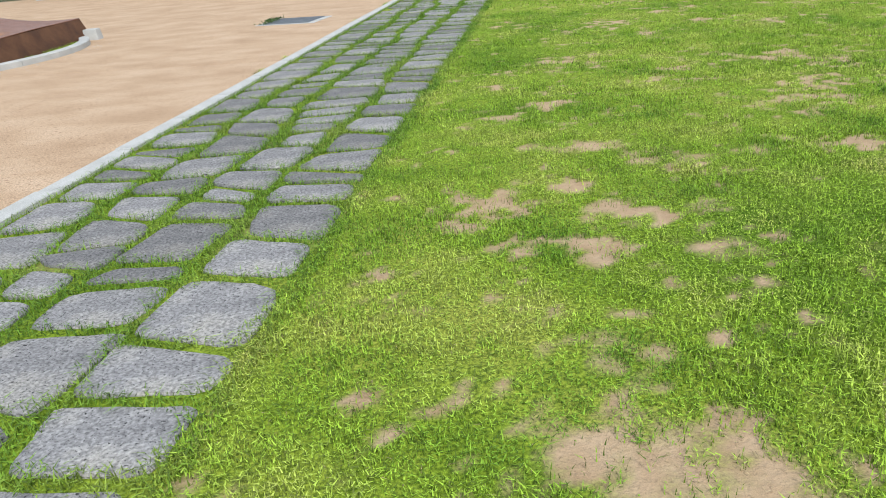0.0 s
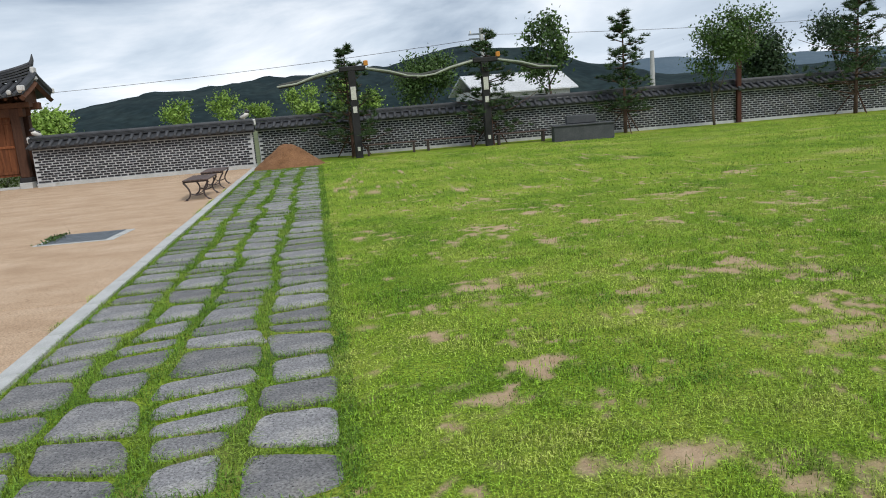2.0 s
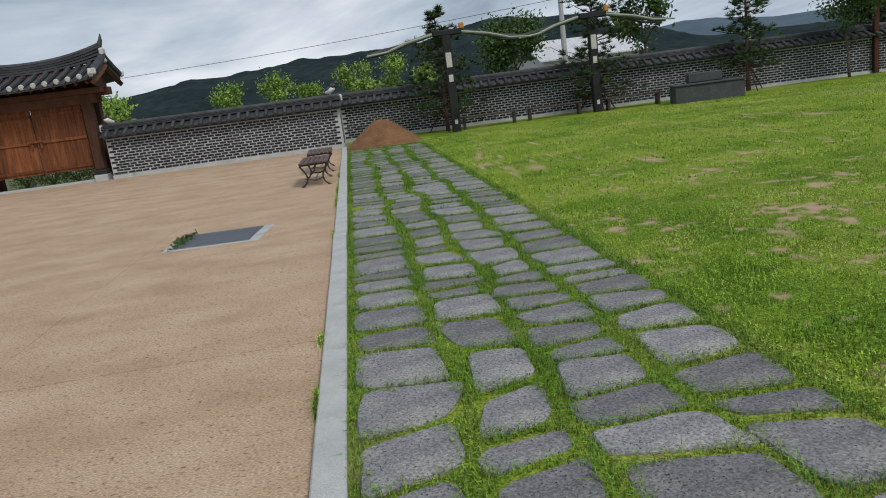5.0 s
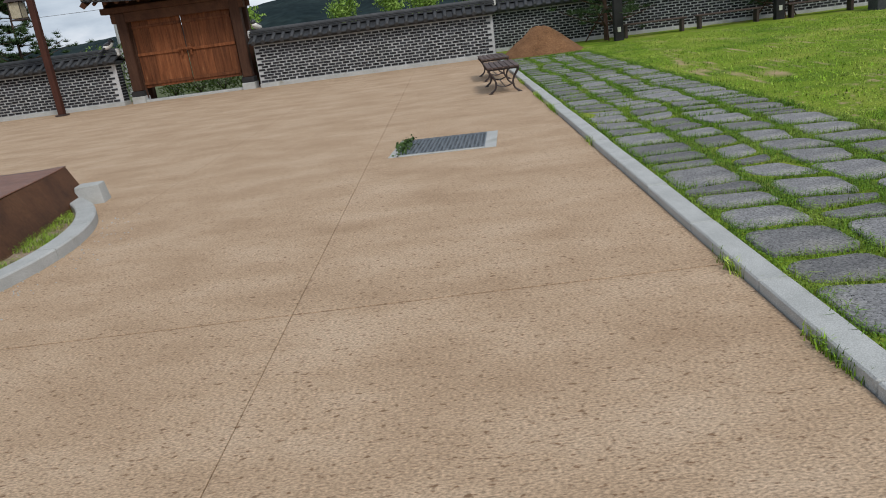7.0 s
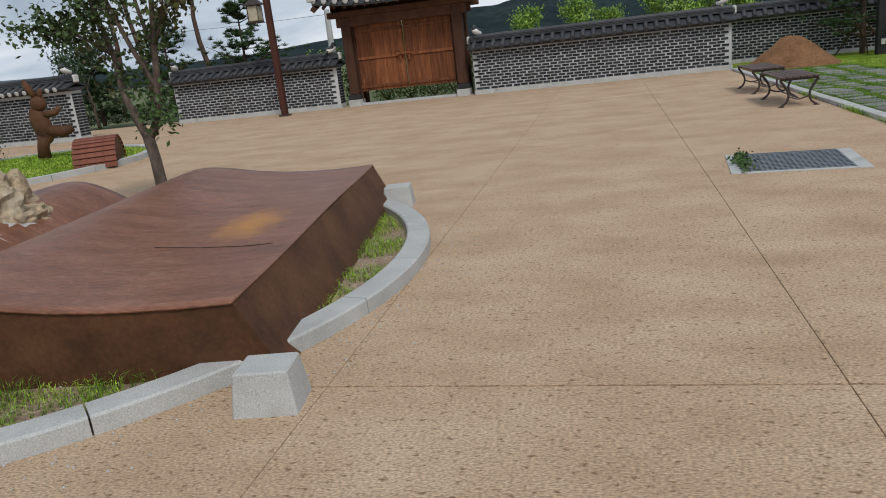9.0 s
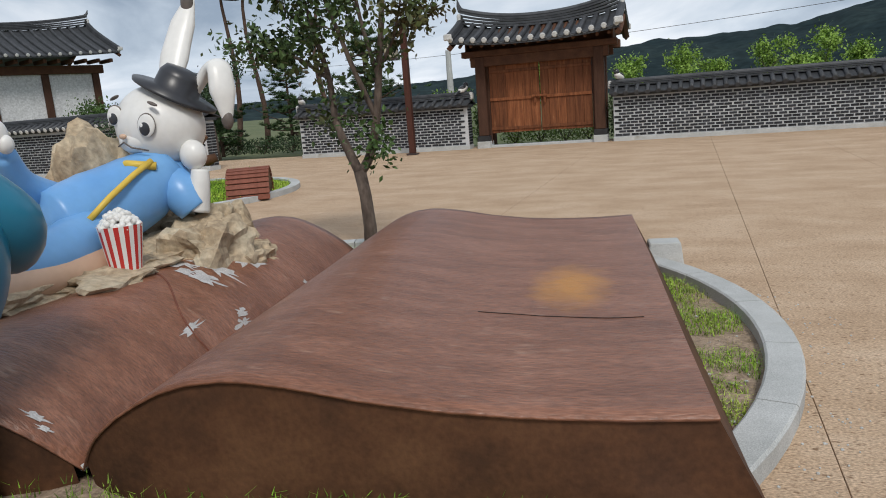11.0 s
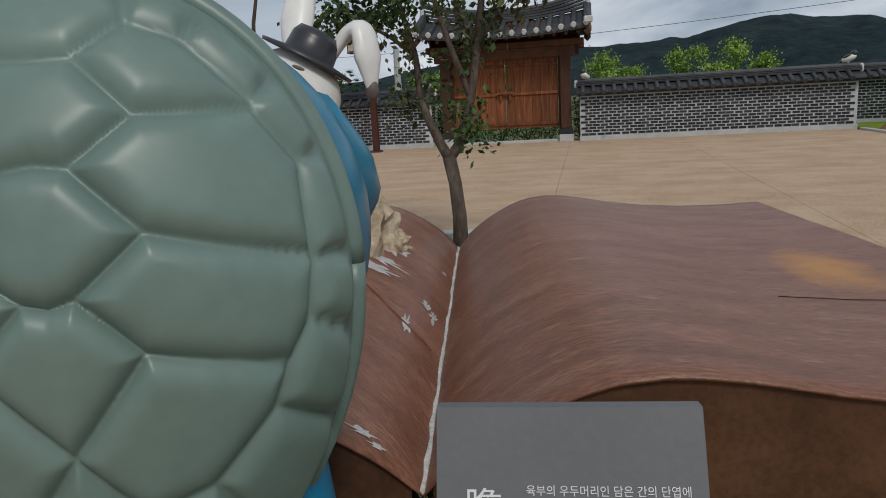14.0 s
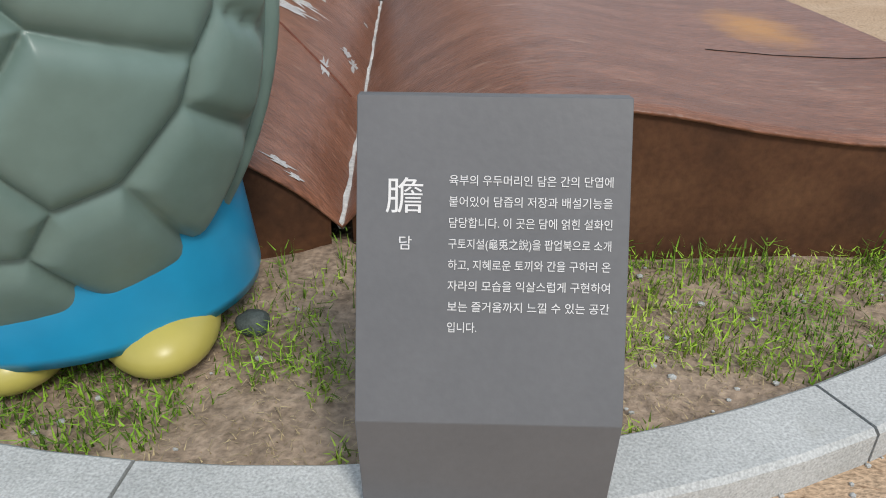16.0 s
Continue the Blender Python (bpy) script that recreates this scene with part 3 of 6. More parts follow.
def build_book():
    book = thing("steel_book_sculpture", "giant open book sculpture of rusted brown steel", "sculpture", BOOK)
    us = [i * 0.035 for i in range(70)] + [2.42]
    vs = [4.06 * j / 40 for j in range(41)]
    for side in (1, -1):
        bm = bmesh.new()
        top, low = [], []
        for v in vs:
            top.append([bm.verts.new(page_point(side * u, v)) for u in us])
            low.append([bm.verts.new(page_point(side * u, v, -0.012)) for u in us])
        for g, flip in ((top, side < 0), (low, side > 0)):
            for a, b in zip(g, g[1:]):
                for i in range(len(us) - 1):
                    f = (a[i], a[i + 1], b[i + 1], b[i])
                    bm.faces.new(tuple(reversed(f)) if flip else f)
        for ra, rb in ((top[0], low[0]), (low[-1], top[-1])):
            for i in range(len(us) - 1):
                bm.faces.new((ra[i], rb[i], rb[i + 1], ra[i + 1]))
        for j in range(len(vs) - 1):
            bm.faces.new((top[j][-1], low[j][-1], low[j + 1][-1], top[j + 1][-1]))
        bmesh.ops.recalc_face_normals(bm, faces=bm.faces)
        part("page", bm, M_STEEL, book, "curved brown steel page", True)
        # block of pages below: front and back leaves, fore-edge
        for v0, v1 in ((0.014, 0.05), (4.046, 4.01)):
            bm = bmesh.new()
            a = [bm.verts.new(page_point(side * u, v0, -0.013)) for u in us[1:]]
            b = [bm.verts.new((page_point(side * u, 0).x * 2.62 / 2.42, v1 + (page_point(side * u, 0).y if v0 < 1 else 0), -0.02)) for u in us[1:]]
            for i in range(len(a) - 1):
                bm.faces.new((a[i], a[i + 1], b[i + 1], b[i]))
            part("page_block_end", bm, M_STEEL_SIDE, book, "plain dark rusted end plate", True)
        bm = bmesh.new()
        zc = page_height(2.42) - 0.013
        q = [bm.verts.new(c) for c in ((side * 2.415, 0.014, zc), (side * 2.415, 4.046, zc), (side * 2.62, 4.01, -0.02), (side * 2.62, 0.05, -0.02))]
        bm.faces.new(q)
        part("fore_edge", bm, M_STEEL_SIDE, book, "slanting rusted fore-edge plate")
    seam = bmesh.new()
    pts = [page_point(0, v, random.uniform(0, 0.008)) + Vector((random.uniform(-0.006, 0.006), 0, 0)) for v in vs]
    tube(seam, pts, [0.014 + random.uniform(-0.005, 0.006) for _ in vs], 6)
    part("spine_seam", seam, M_CAP, book, "crumbling pale sealant in the fold")
    # an ochre rust bloom and peeled paint flakes, raised a little from the sheet
    def patch(cu, cv, ru, rv, mat, name, label, lift=0.004, rag=0.35, rings=5, segs=26):
        bm = bmesh.new()
        ctr = bm.verts.new(page_point(cu, cv, lift))
        prev = None
        for i in range(1, rings + 1):
            ring = []
            for k in range(segs):
                a = 2 * math.pi * k / segs
                w = (1 + rag * noise.noise(Vector((math.cos(a) * 2.2 + cu * 3, math.sin(a) * 2.2 + cv * 5, 1)))) * i / rings
                u, v = cu + ru * w * math.cos(a), cv + rv * w * math.sin(a)
                ring.append(bm.verts.new(page_point(u, v, lift)))
            for k in range(segs):
                if prev is None:
                    bm.faces.new((ctr, ring[k], ring[(k + 1) % segs]))
                else:
                    bm.faces.new((prev[k], ring[k], ring[(k + 1) % segs], prev[(k + 1) % segs]))
            prev = ring
        bmesh.ops.recalc_face_normals(bm, faces=bm.faces)
        part(name, bm, mat, book, label, True)
    for cu, cv, ru, rv in ((-0.37, 2.58, 0.09, 0.13), (-0.54, 2.34, 0.10, 0.08), (-0.43, 2.22, 0.17, 0.06), (-0.60, 2.12, 0.14, 0.05), (-0.38, 2.02, 0.10, 0.07), (-0.50, 2.0, 0.07, 0.05),
                           (-0.07, 1.74, 0.018, 0.08), (-0.11, 1.84, 0.022, 0.06), (-0.17, 1.34, 0.02, 0.11), (-0.19, 0.12, 0.035, 0.018), (-0.14, 0.08, 0.02, 0.014), (-0.06, 2.8, 0.015, 0.03)):
        patch(cu, cv, ru, rv, M_FLAKE, "bare_spot", "pale spot of peeled paint", 0.003, 1.3, 3, 20)
    crack = bmesh.new()
    tube(crack, [page_point(u, 1.22 - 0.95 * u + 0.05 * math.sin(u * 9), 0.003) for u in [-0.75 + 0.05 * i for i in range(15)]], 0.006, 5)
    part("weld_seam", crack, M_CRACK, book, "split reddish weld line")
    crack = bmesh.new()
    tube(crack, [page_point(u, 1.18 + 0.02 * math.sin(u * 5) - 0.04 * (u - 1.5), 0.001) for u in [1.5 + 0.06 * i for i in range(14)]], 0.0028, 5)
    part("weld_seam", crack, M_DARK, book, "fine dark split in the sheet")
    return book


M_FLAKE = surface("bare_primer", [(0.42, 0.41, 0.40), (0.55, 0.54, 0.53)], 12, 0.5, 0.2)
M_CRACK = surface("red_lead_edge", [(0.14, 0.05, 0.035), (0.22, 0.09, 0.06)], 9, 0.8, 0.3)
BOOK_OB = build_book()


def stone_block(m, label):
    b = bmesh.new()
    vs = box(b, -0.15, 0.15, -0.13, 0.13, -0.02, 0.2)
    for v in vs:
        if v.co.z > 0.1:
            v.co.x *= 0.82
            v.co.y *= 0.82
    bmesh.ops.bevel(b, geom=list(b.edges), offset=0.008, segments=1, affect="EDGES")
    ob = part("stone_block", b, M_GRANITE, at=m)
    tagged(ob, label, "stone block", "granite corner blocks")


stone_block(pose(-4.745, 13.235, 0, 0, 0, 8), "pale granite block under the book corner")
stone_block(pose(-5.29, 17.36, 0, 0, 0, 8), "pale granite block beyond the book fore-edge")


def build_pebble():
    bm = bmesh.new()
    bmesh.ops.create_icosphere(bm, subdivisions=3, radius=1.0)
    for v in bm.verts:
        v.co *= 1 + 0.2 * noise.noise(v.co * 1.6)
        v.co = Vector((v.co.x * 0.05, v.co.y * 0.045, v.co.z * 0.04))
    tagged(part("stone", bm, M_PEBBLE, at=pose(-7.62, 12.78, 0.035), smooth=True), "small dark green-grey stone beside the statue's foot", "stone")


M_PEBBLE = surface("dark_pebble", [(0.05, 0.065, 0.062), (0.09, 0.11, 0.105)], 20, 0.6, 0.3)
build_pebble()


# ---- information stand ----
def build_sign():
    s = thing("information_stand", "grey steel information stand with white lettering", "sign", pose(-6.950, 12.115, 0.0, 0, 0, 4.0))
    top, bend = Vector((0, 0.23, 0.835)), Vector((0, 0.0, 0.325))
    hw, th = 0.231, 0.035
    bm = bmesh.new()
    prof = [(top.y, top.z), (bend.y, bend.z), (0.03, -0.01), (0.075, -0.01), (bend.y + 0.05, bend.z), (top.y + th, top.z - 0.005)]
    L = [bm.verts.new((-hw * (0.98 if i in (2, 3) else 1), a, b)) for i, (a, b) in enumerate(prof)]
    R = [bm.verts.new((hw * (0.98 if i in (2, 3) else 1), a, b)) for i, (a, b) in enumerate(prof)]
    k = len(prof)
    for i in range(k):
        bm.faces.new((L[i], L[(i + 1) % k], R[(i + 1) % k], R[i]))
    bm.faces.new((L[0], L[5], L[4], L[1]))
    bm.faces.new((L[1], L[4], L[3], L[2]))
    bm.faces.new((R[1], R[4], R[5], R[0]))
    bm.faces.new((R[2], R[3], R[4], R[1]))
    bmesh.ops.recalc_face_normals(bm, faces=bm.faces)
    bmesh.ops.bevel(bm, geom=list(bm.edges), offset=0.0012, segments=1, affect="EDGES")
    part("panel", bm, M_SIGN, s, "folded grey steel plate")
    up = (top - bend).normalized()
    tilt = math.degrees(math.atan2(up.z, up.y))
    base = pose(0, bend.y, bend.z, tilt, 0, 0)

    def line(body, x, d, size, name, squeeze=1.0):
        """Raised lettering; d is the distance up the panel from the fold."""
        cu = bpy.data.curves.new(name, "FONT")
        cu.body, cu.size, cu.extrude, cu.offset = body, size, 0.0006, 0.0
        cu.align_x = "LEFT"
        ob = new("temporary_lettering", cu)
        me = bpy.data.meshes.new_from_object(ob.evaluated_get(bpy.context.evaluated_depsgraph_get()))
        bpy.data.objects.remove(ob)
        me.materials.clear()
        me.materials.append(M_TEXT)
        if len(me.vertices):
            xs = [v.co.x for v in me.vertices]
            if squeeze > 0:
                k = squeeze / (max(xs) - min(xs))
                me.transform(Matrix.Diagonal((k, 1, 1, 1)))
        part(name, me, None, s, "white lettering", at=base @ pose(x, d, 0.0012))

    D = (top - bend).length
    def down(px):
        return D * (1 - (px - 170) / (742 - 170))
    rows = ["육부의 우두머리인 담은 간의 단엽에", "붙어있어 담즙의 저장과 배설기능을", "담당합니다. 이 곳은 담에 얽힌 설화인", "구토지설(龜兎之說)을 팝업북으로 소개",
            "하고, 지혜로운 토끼와 간을 구하러 온", "자라의 모습을 익살스럽게 구현하여", "보는 즐거움까지 느낄 수 있는 공간", "입니다."]
    for i, row in enumerate(rows):
        line(row, -0.075, down(321 + 36.6 * i), 0.0195, "text_line", 0.275 if i < 7 else 0.05)
    line("膽", -0.183, down(366), 0.065, "large_character", 0.063)
    line("담", -0.160, down(433), 0.026, "small_character", 0.021)
    return s


build_sign()


# ---- statues on the book: one plain mesh each ----
def blob(bm, c, r, mat, rot=None, segs=24, rings=16, power=1.0):
    m = Matrix.Translation(c) @ (rot.to_matrix().to_4x4() if rot is not None else Matrix.Identity(4)) @ Matrix.Diagonal((*r, 1))
    g = bmesh.ops.create_uvsphere(bm, u_segments=segs, v_segments=rings, radius=1.0, matrix=m)
    for f in {f for v in g["verts"] for f in v.link_faces}:
        f.material_index, f.smooth = mat, True


def limb(bm, pts, radii, mat, sides=14, flat=1.0):
    n0 = len(bm.faces)
    tube(bm, pts, radii, sides, True, flat)
    bm.faces.ensure_lookup_table()
    for f in bm.faces[n0:]:
        f.material_index, f.smooth = mat, True


def smooth_path(pts, radii, steps=5):
    out, rr = [], []
    P = [Vector(p) for p in pts]
    for i in range(len(P) - 1):
        a, b, c, d = P[max(i - 1, 0)], P[i], P[i + 1], P[min(i + 2, len(P) - 1)]
        for j in range(steps):
            t = j / steps
            out.append(0.5 * ((2 * b) + (c - a) * t + (2 * a - 5 * b + 4 * c - d) * t * t + (3 * b - a - 3 * c + d) * t ** 3))
            rr.append(radii[i] + (radii[i + 1] - radii[i]) * t)
    out.append(P[-1])
    rr.append(radii[-1])
    return out, rr


def build_turtle():
    bm = bmesh.new()
    SHELL, BLUE, YEL, BLK, WHT, TEAL = range(6)
    # carapace: a dome of puffed plates, three rows and a border, with deep grooves
    cx, cz, rx, rz, depth = 0.0, 0.985, 0.565, 0.715, 0.31
    # each plate is the stretch where its own sloping plane lies highest; mirrored about the axis
    axis = -0.10
    planes = np.array([(0.224, 2.631, -1.289), (0.263, 1.47, -0.466), (0.113, 0.229, 0.056), (0.242, -0.351, 0.105), (-0.201, -0.98, -0.147), (0.645, 1.915, -0.793),
                       (0.636, 0.847, -0.205), (0.383, -0.179, 0.094), (0.324, -0.444, 0.083), (0.836, 2.609, -1.393), (1.014, 2.367, -1.278), (1.535, 1.7, -1.225),
                       (1.674, 0.893, -1.026), (1.512, -0.43, -0.781), (1.241, -0.967, -0.621), (1.001, -1.4, -0.611), (0.549, -1.701, -0.603), (-0.314, -2.433, -1.111)])
    low = 1.24
    R, S = 110, 260
    grid = []
    for i in range(R + 1):
        r = i / R
        an = 2 * math.pi * np.arange(S) / S
        P, Q = r * np.cos(an), r * np.sin(an)
        dn = np.minimum(Q, 0)
        X = P * (1 - 0.10 * dn * dn) - 0.08 * dn * dn
        value = np.abs(X - axis)[:, None] * planes[:, 0] + axis * planes[:, 0] + np.where(Q < 0, Q * low / 1.14, Q)[:, None] * planes[:, 1] + planes[:, 2]
        order = np.argsort(-value, axis=1)[:, :4]
        best = np.take_along_axis(value, order, 1)
        slope = np.linalg.norm(planes[order[:, :1], :2] - planes[order[:, 1:], :2], axis=2)
        edge = ((best[:, :1] - best[:, 1:]) / slope).min(axis=1)
        g = np.clip(edge / 0.11, 0, 1)
        puff = 0.040 * (1 - (1 - g) ** 3.2) * min(1.0, max(0.0, (0.985 - r) / 0.07))
        h = depth * (1 - r ** 2.3) ** 0.72
        row = []
        for p, q, lift in zip(P, Q, puff):
            d = min(q, 0)
            row.append(bm.verts.new((cx + rx * (p * (1 - 0.10 * d * d) - 0.08 * d * d) + p * 0.8 * lift,
                                     -0.02 - h - lift * (1 - r * 0.5) + 0.10 * q * q * (1 if q > 0 else 0.4),
                                     cz + rz * (1.0 if q > 0 else low) * q + q * 0.8 * lift)))
        grid.append(row)
    for a, b in zip(grid, grid[1:]):
        for k in range(S):
            f = bm.faces.new((a[0], b[k], b[(k + 1) % S]) if a is grid[0] else (a[k], b[k], b[(k + 1) % S], a[(k + 1) % S]))
            f.material_index, f.smooth = SHELL, True
    # turned edge of the carapace
    ring = []
    for k in range(81):
        c, q = math.cos(2 * math.pi * k / 80), math.sin(2 * math.pi * k / 80)
        d = min(q, 0)
        ring.append((cx + rx * 1.01 * (c * (1 - 0.10 * d * d) - 0.08 * d * d), 0.10 * q * q * (1 if q > 0 else 0.4), cz + rz * (1.0 if q > 0 else low) * 1.01 * q))
    limb(bm, ring, 0.03, SHELL, 10)
    # coat: round belly and flaring skirt
    blob(bm, (0.10, 0.30, 1.06), (0.57, 0.44, 0.58), TEAL, None, 36, 24)
    n0 = len(bm.faces)
    lathe(bm, [(0.40, 1.05), (0.41, 0.8), (0.43, 0.5), (0.465, 0.16), (0.457, 0.125), (0.3, 0.15)], 48, pose(0.03, 0.17, 0) @ Matrix.Diagonal((1, 0.8, 1, 1)))
    bm.faces.ensure_lookup_table()
    for f in bm.faces[n0:]:
        f.material_index, f.smooth = BLUE, True
    # collar, neck, feet
    lim, rr = smooth_path([(0.11, 0.34, 1.50), (0.12, 0.37, 1.62), (0.125, 0.39, 1.665)], [0.27, 0.215, 0.185])
    limb(bm, lim, rr, WHT, 28)
    lim, rr = smooth_path([(0.115, 0.36, 1.60), (0.125, 0.38, 1.70), (0.135, 0.38, 1.80), (0.11, 0.39, 1.90), (0.085, 0.39, 2.03), (0.08, 0.40, 2.15), (0.10, 0.40, 2.3)],
                         [0.165, 0.162, 0.168, 0.158, 0.15, 0.165, 0.2])
    limb(bm, lim, rr, YEL, 28)
    blob(bm, (0.10, 0.50, 2.42), (0.28, 0.34, 0.26), YEL)
    for sx, sy in ((-0.15, -0.03), (0.20, -0.09)):
        blob(bm, (sx, sy + 0.08, 0.10), (0.155, 0.24, 0.10), YEL)
        limb(bm, [(sx, 0.12, 0.1), (sx, 0.15, 0.4)], 0.11, YEL)
    # hat: drooping brim and crown
    brim = [(-0.40, 1.78), (-0.36, 1.93), (-0.25, 2.10), (-0.09, 2.19), (0.09, 2.195), (0.23, 2.11), (0.345, 1.96), (0.395, 1.82)]
    lim, rr = smooth_path([(0.07 + 0.90 * x, 0.30, z) for x, z in brim], [0.08, 0.098, 0.09, 0.08, 0.08, 0.09, 0.096, 0.066], 6)
    limb(bm, lim, rr, BLK, 16, 0.6)
    lathe_start = len(bm.faces)
    lathe(bm, [(0.23, 2.18), (0.235, 2.36), (0.22, 2.52), (0.15, 2.62), (0.04, 2.65)], 28, pose(0.10, 0.40, 0))
    bm.faces.ensure_lookup_table()
    for f in bm.faces[lathe_start:]:
        f.material_index, f.smooth = BLK, True
    # arm towards the fold
    lim, rr = smooth_path([(0.48, 0.36, 1.32), (0.60, 0.52, 1.12), (0.52, 0.72, 0.98)], [0.14, 0.15, 0.11])
    limb(bm, lim, rr, TEAL, 18)
    bmesh.ops.recalc_face_normals(bm, faces=bm.faces)
    ob = part("turtle_statue", bm, [M_SHELL, M_BLUE, M_YELLOW, M_BLACK, M_WHITE, M_TEAL], at=pose(-8.02, 12.61, 0.0, 0, 0, 26.6))
    return tagged(ob, "painted turtle statue with green plated shell, blue coat and dark hat", "statue")


build_turtle()


def build_rabbit():
    bm = bmesh.new()
    WHT, BLU, BLK, PNK, YEL, GRY = range(6)
    blob(bm, (-8.80, 15.71, 1.455), (0.325, 0.31, 0.30), WHT, Euler((0, radians(14), 0)), 30, 20)
    blob(bm, (-8.85, 15.475, 1.36), (0.13, 0.075, 0.085), WHT)
    blob(bm, (-8.865, 15.375, 1.40), (0.028, 0.02, 0.02), PNK)
    for c, k in (((-8.975, 15.437, 1.54), 0.72), ((-8.69, 15.405, 1.455), 0.82)):
        blob(bm, (c[0] + 0.005, c[1] + 0.012, c[2] + 0.012), (0.085 * k, 0.016, 0.105 * k), GRY, Euler((0, radians(14), radians(8))))
        blob(bm, (c[0] + 0.006, c[1] + 0.008, c[2] + 0.008), (0.081 * k, 0.018, 0.10 * k), WHT, Euler((0, radians(14), radians(8))))
        blob(bm, (c[0], c[1] - 0.002, c[2] - 0.01), (0.052 * k, 0.016, 0.062 * k), BLK, Euler((0, radians(14), radians(8))))
        blob(bm, (c[0] - 0.016, c[1] - 0.014, c[2] + 0.012), (0.013, 0.006, 0.016), WHT)
    for c, a in (((-8.97, 15.47, 1.675), -20), ((-8.62, 15.43, 1.61), 24)):
        blob(bm, c, (0.042, 0.02, 0.012), GRY, Euler((0, radians(a), 0)))
    limb(bm, [(-9.0, 15.47, 1.33), (-8.92, 15.385, 1.335), (-8.865, 15.375, 1.36), (-8.81, 15.38, 1.32), (-8.70, 15.42, 1.29)], 0.006, GRY, 6)
    # ears: one up, one folded
    lim, rr = smooth_path([(-8.80, 15.86, 1.70), (-8.82, 16.0, 1.95), (-8.80, 16.14, 2.22), (-8.76, 16.24, 2.44)], [0.075, 0.115, 0.10, 0.02])
    limb(bm, lim, rr, WHT, 14, 0.6)
    blob(bm, (-8.775, 16.19, 2.36), (0.05, 0.05, 0.10), GRY)
    lim, rr = smooth_path([(-8.56, 15.82, 1.66), (-8.44, 15.86, 1.82), (-8.33, 15.84, 1.84), (-8.29, 15.80, 1.66), (-8.27, 15.79, 1.42)], [0.055, 0.08, 0.09, 0.10, 0.02])
    limb(bm, lim, rr, WHT, 14, 0.6)
    blob(bm, (-8.275, 15.79, 1.46), (0.045, 0.04, 0.07), GRY)
    # hat
    n0 = len(bm.faces)
    lathe(bm, [(0.31, -0.01), (0.315, 0.012), (0.17, 0.03), (0.16, 0.14), (0.13, 0.19), (0.03, 0.205)], 30, pose(-8.69, 15.78, 1.675, -8, 29, 0))
    bm.faces.ensure_lookup_table()
    for f in bm.faces[n0:]:
        f.material_index, f.smooth = BLK, True
    # resting arm under the cheek
    lim, rr = smooth_path([(-8.76, 15.66, 1.10), (-8.60, 15.58, 0.96), (-8.52, 15.60, 0.84)], [0.15, 0.15, 0.12])
    limb(bm, lim, rr, BLU, 16)
    lim, rr = smooth_path([(-8.52, 15.60, 0.84), (-8.47, 15.62, 1.0), (-8.46, 15.64, 1.12)], [0.11, 0.075, 0.062])
    limb(bm, lim, rr, WHT, 14)
    blob(bm, (-8.50, 15.64, 1.23), (0.10, 0.09, 0.11), WHT)
    # body lying back, coat skirt, legs
    lim, rr = smooth_path([(-8.74, 15.66, 1.18), (-8.86, 15.46, 1.02), (-9.0, 15.15, 0.90), (-9.08, 14.8, 0.86)], [0.17, 0.26, 0.29, 0.24])
    limb(bm, lim, rr, BLU, 22)
    lim, rr = smooth_path([(-9.0, 15.1, 0.78), (-8.86, 14.85, 0.74), (-8.8, 14.5, 0.72), (-8.85, 14.15, 0.70)], [0.26, 0.21, 0.17, 0.13])
    limb(bm, lim, rr, BLU, 18)
    lim, rr = smooth_path([(-8.84, 15.2, 0.64), (-8.72, 14.8, 0.62), (-8.74, 14.4, 0.62), (-8.8, 14.0, 0.62)], [0.13, 0.13, 0.12, 0.1])
    limb(bm, lim, rr, PNK, 16)
    limb(bm, [(-8.66, 15.38, 1.22), (-8.69, 15.22, 1.14), (-8.715, 15.0, 1.02), (-8.74, 14.82, 0.90)], 0.022, YEL, 8)
    limb(bm, [(-8.92, 15.36, 1.20), (-8.80, 15.30, 1.21), (-8.64, 15.40, 1.18)], 0.03, YEL, 8)
    # raised paw with a flat slate
    lim, rr = smooth_path([(-9.16, 15.0, 1.02), (-9.14, 14.72, 1.16), (-9.06, 14.56, 1.36)], [0.11, 0.10, 0.075])
    limb(bm, lim, rr, BLU, 14)
    blob(bm, (-9.03, 14.50, 1.48), (0.07, 0.08, 0.10), WHT)
    blob(bm, (-8.98, 14.52, 1.42), (0.05, 0.05, 0.06), WHT)
    blob(bm, (-9.04, 14.47, 1.60), (0.022, 0.05, 0.095), BLK, Euler((radians(20), radians(-25), 0)))
    bmesh.ops.recalc_face_normals(bm, faces=bm.faces)
    ob = part("rabbit_statue", bm, [M_WHITE, M_SKYBLUE, M_BLACK, M_PINK, M_YELLOWTRIM, M_GREYFUR])
    return tagged(ob, "painted white rabbit statue in a blue coat lying on rocks", "statue")


M_GREYFUR = surface("brown_shading", [(0.10, 0.085, 0.075), (0.16, 0.13, 0.115)], 5, 0.5, 0, fine=0.1)
build_rabbit()


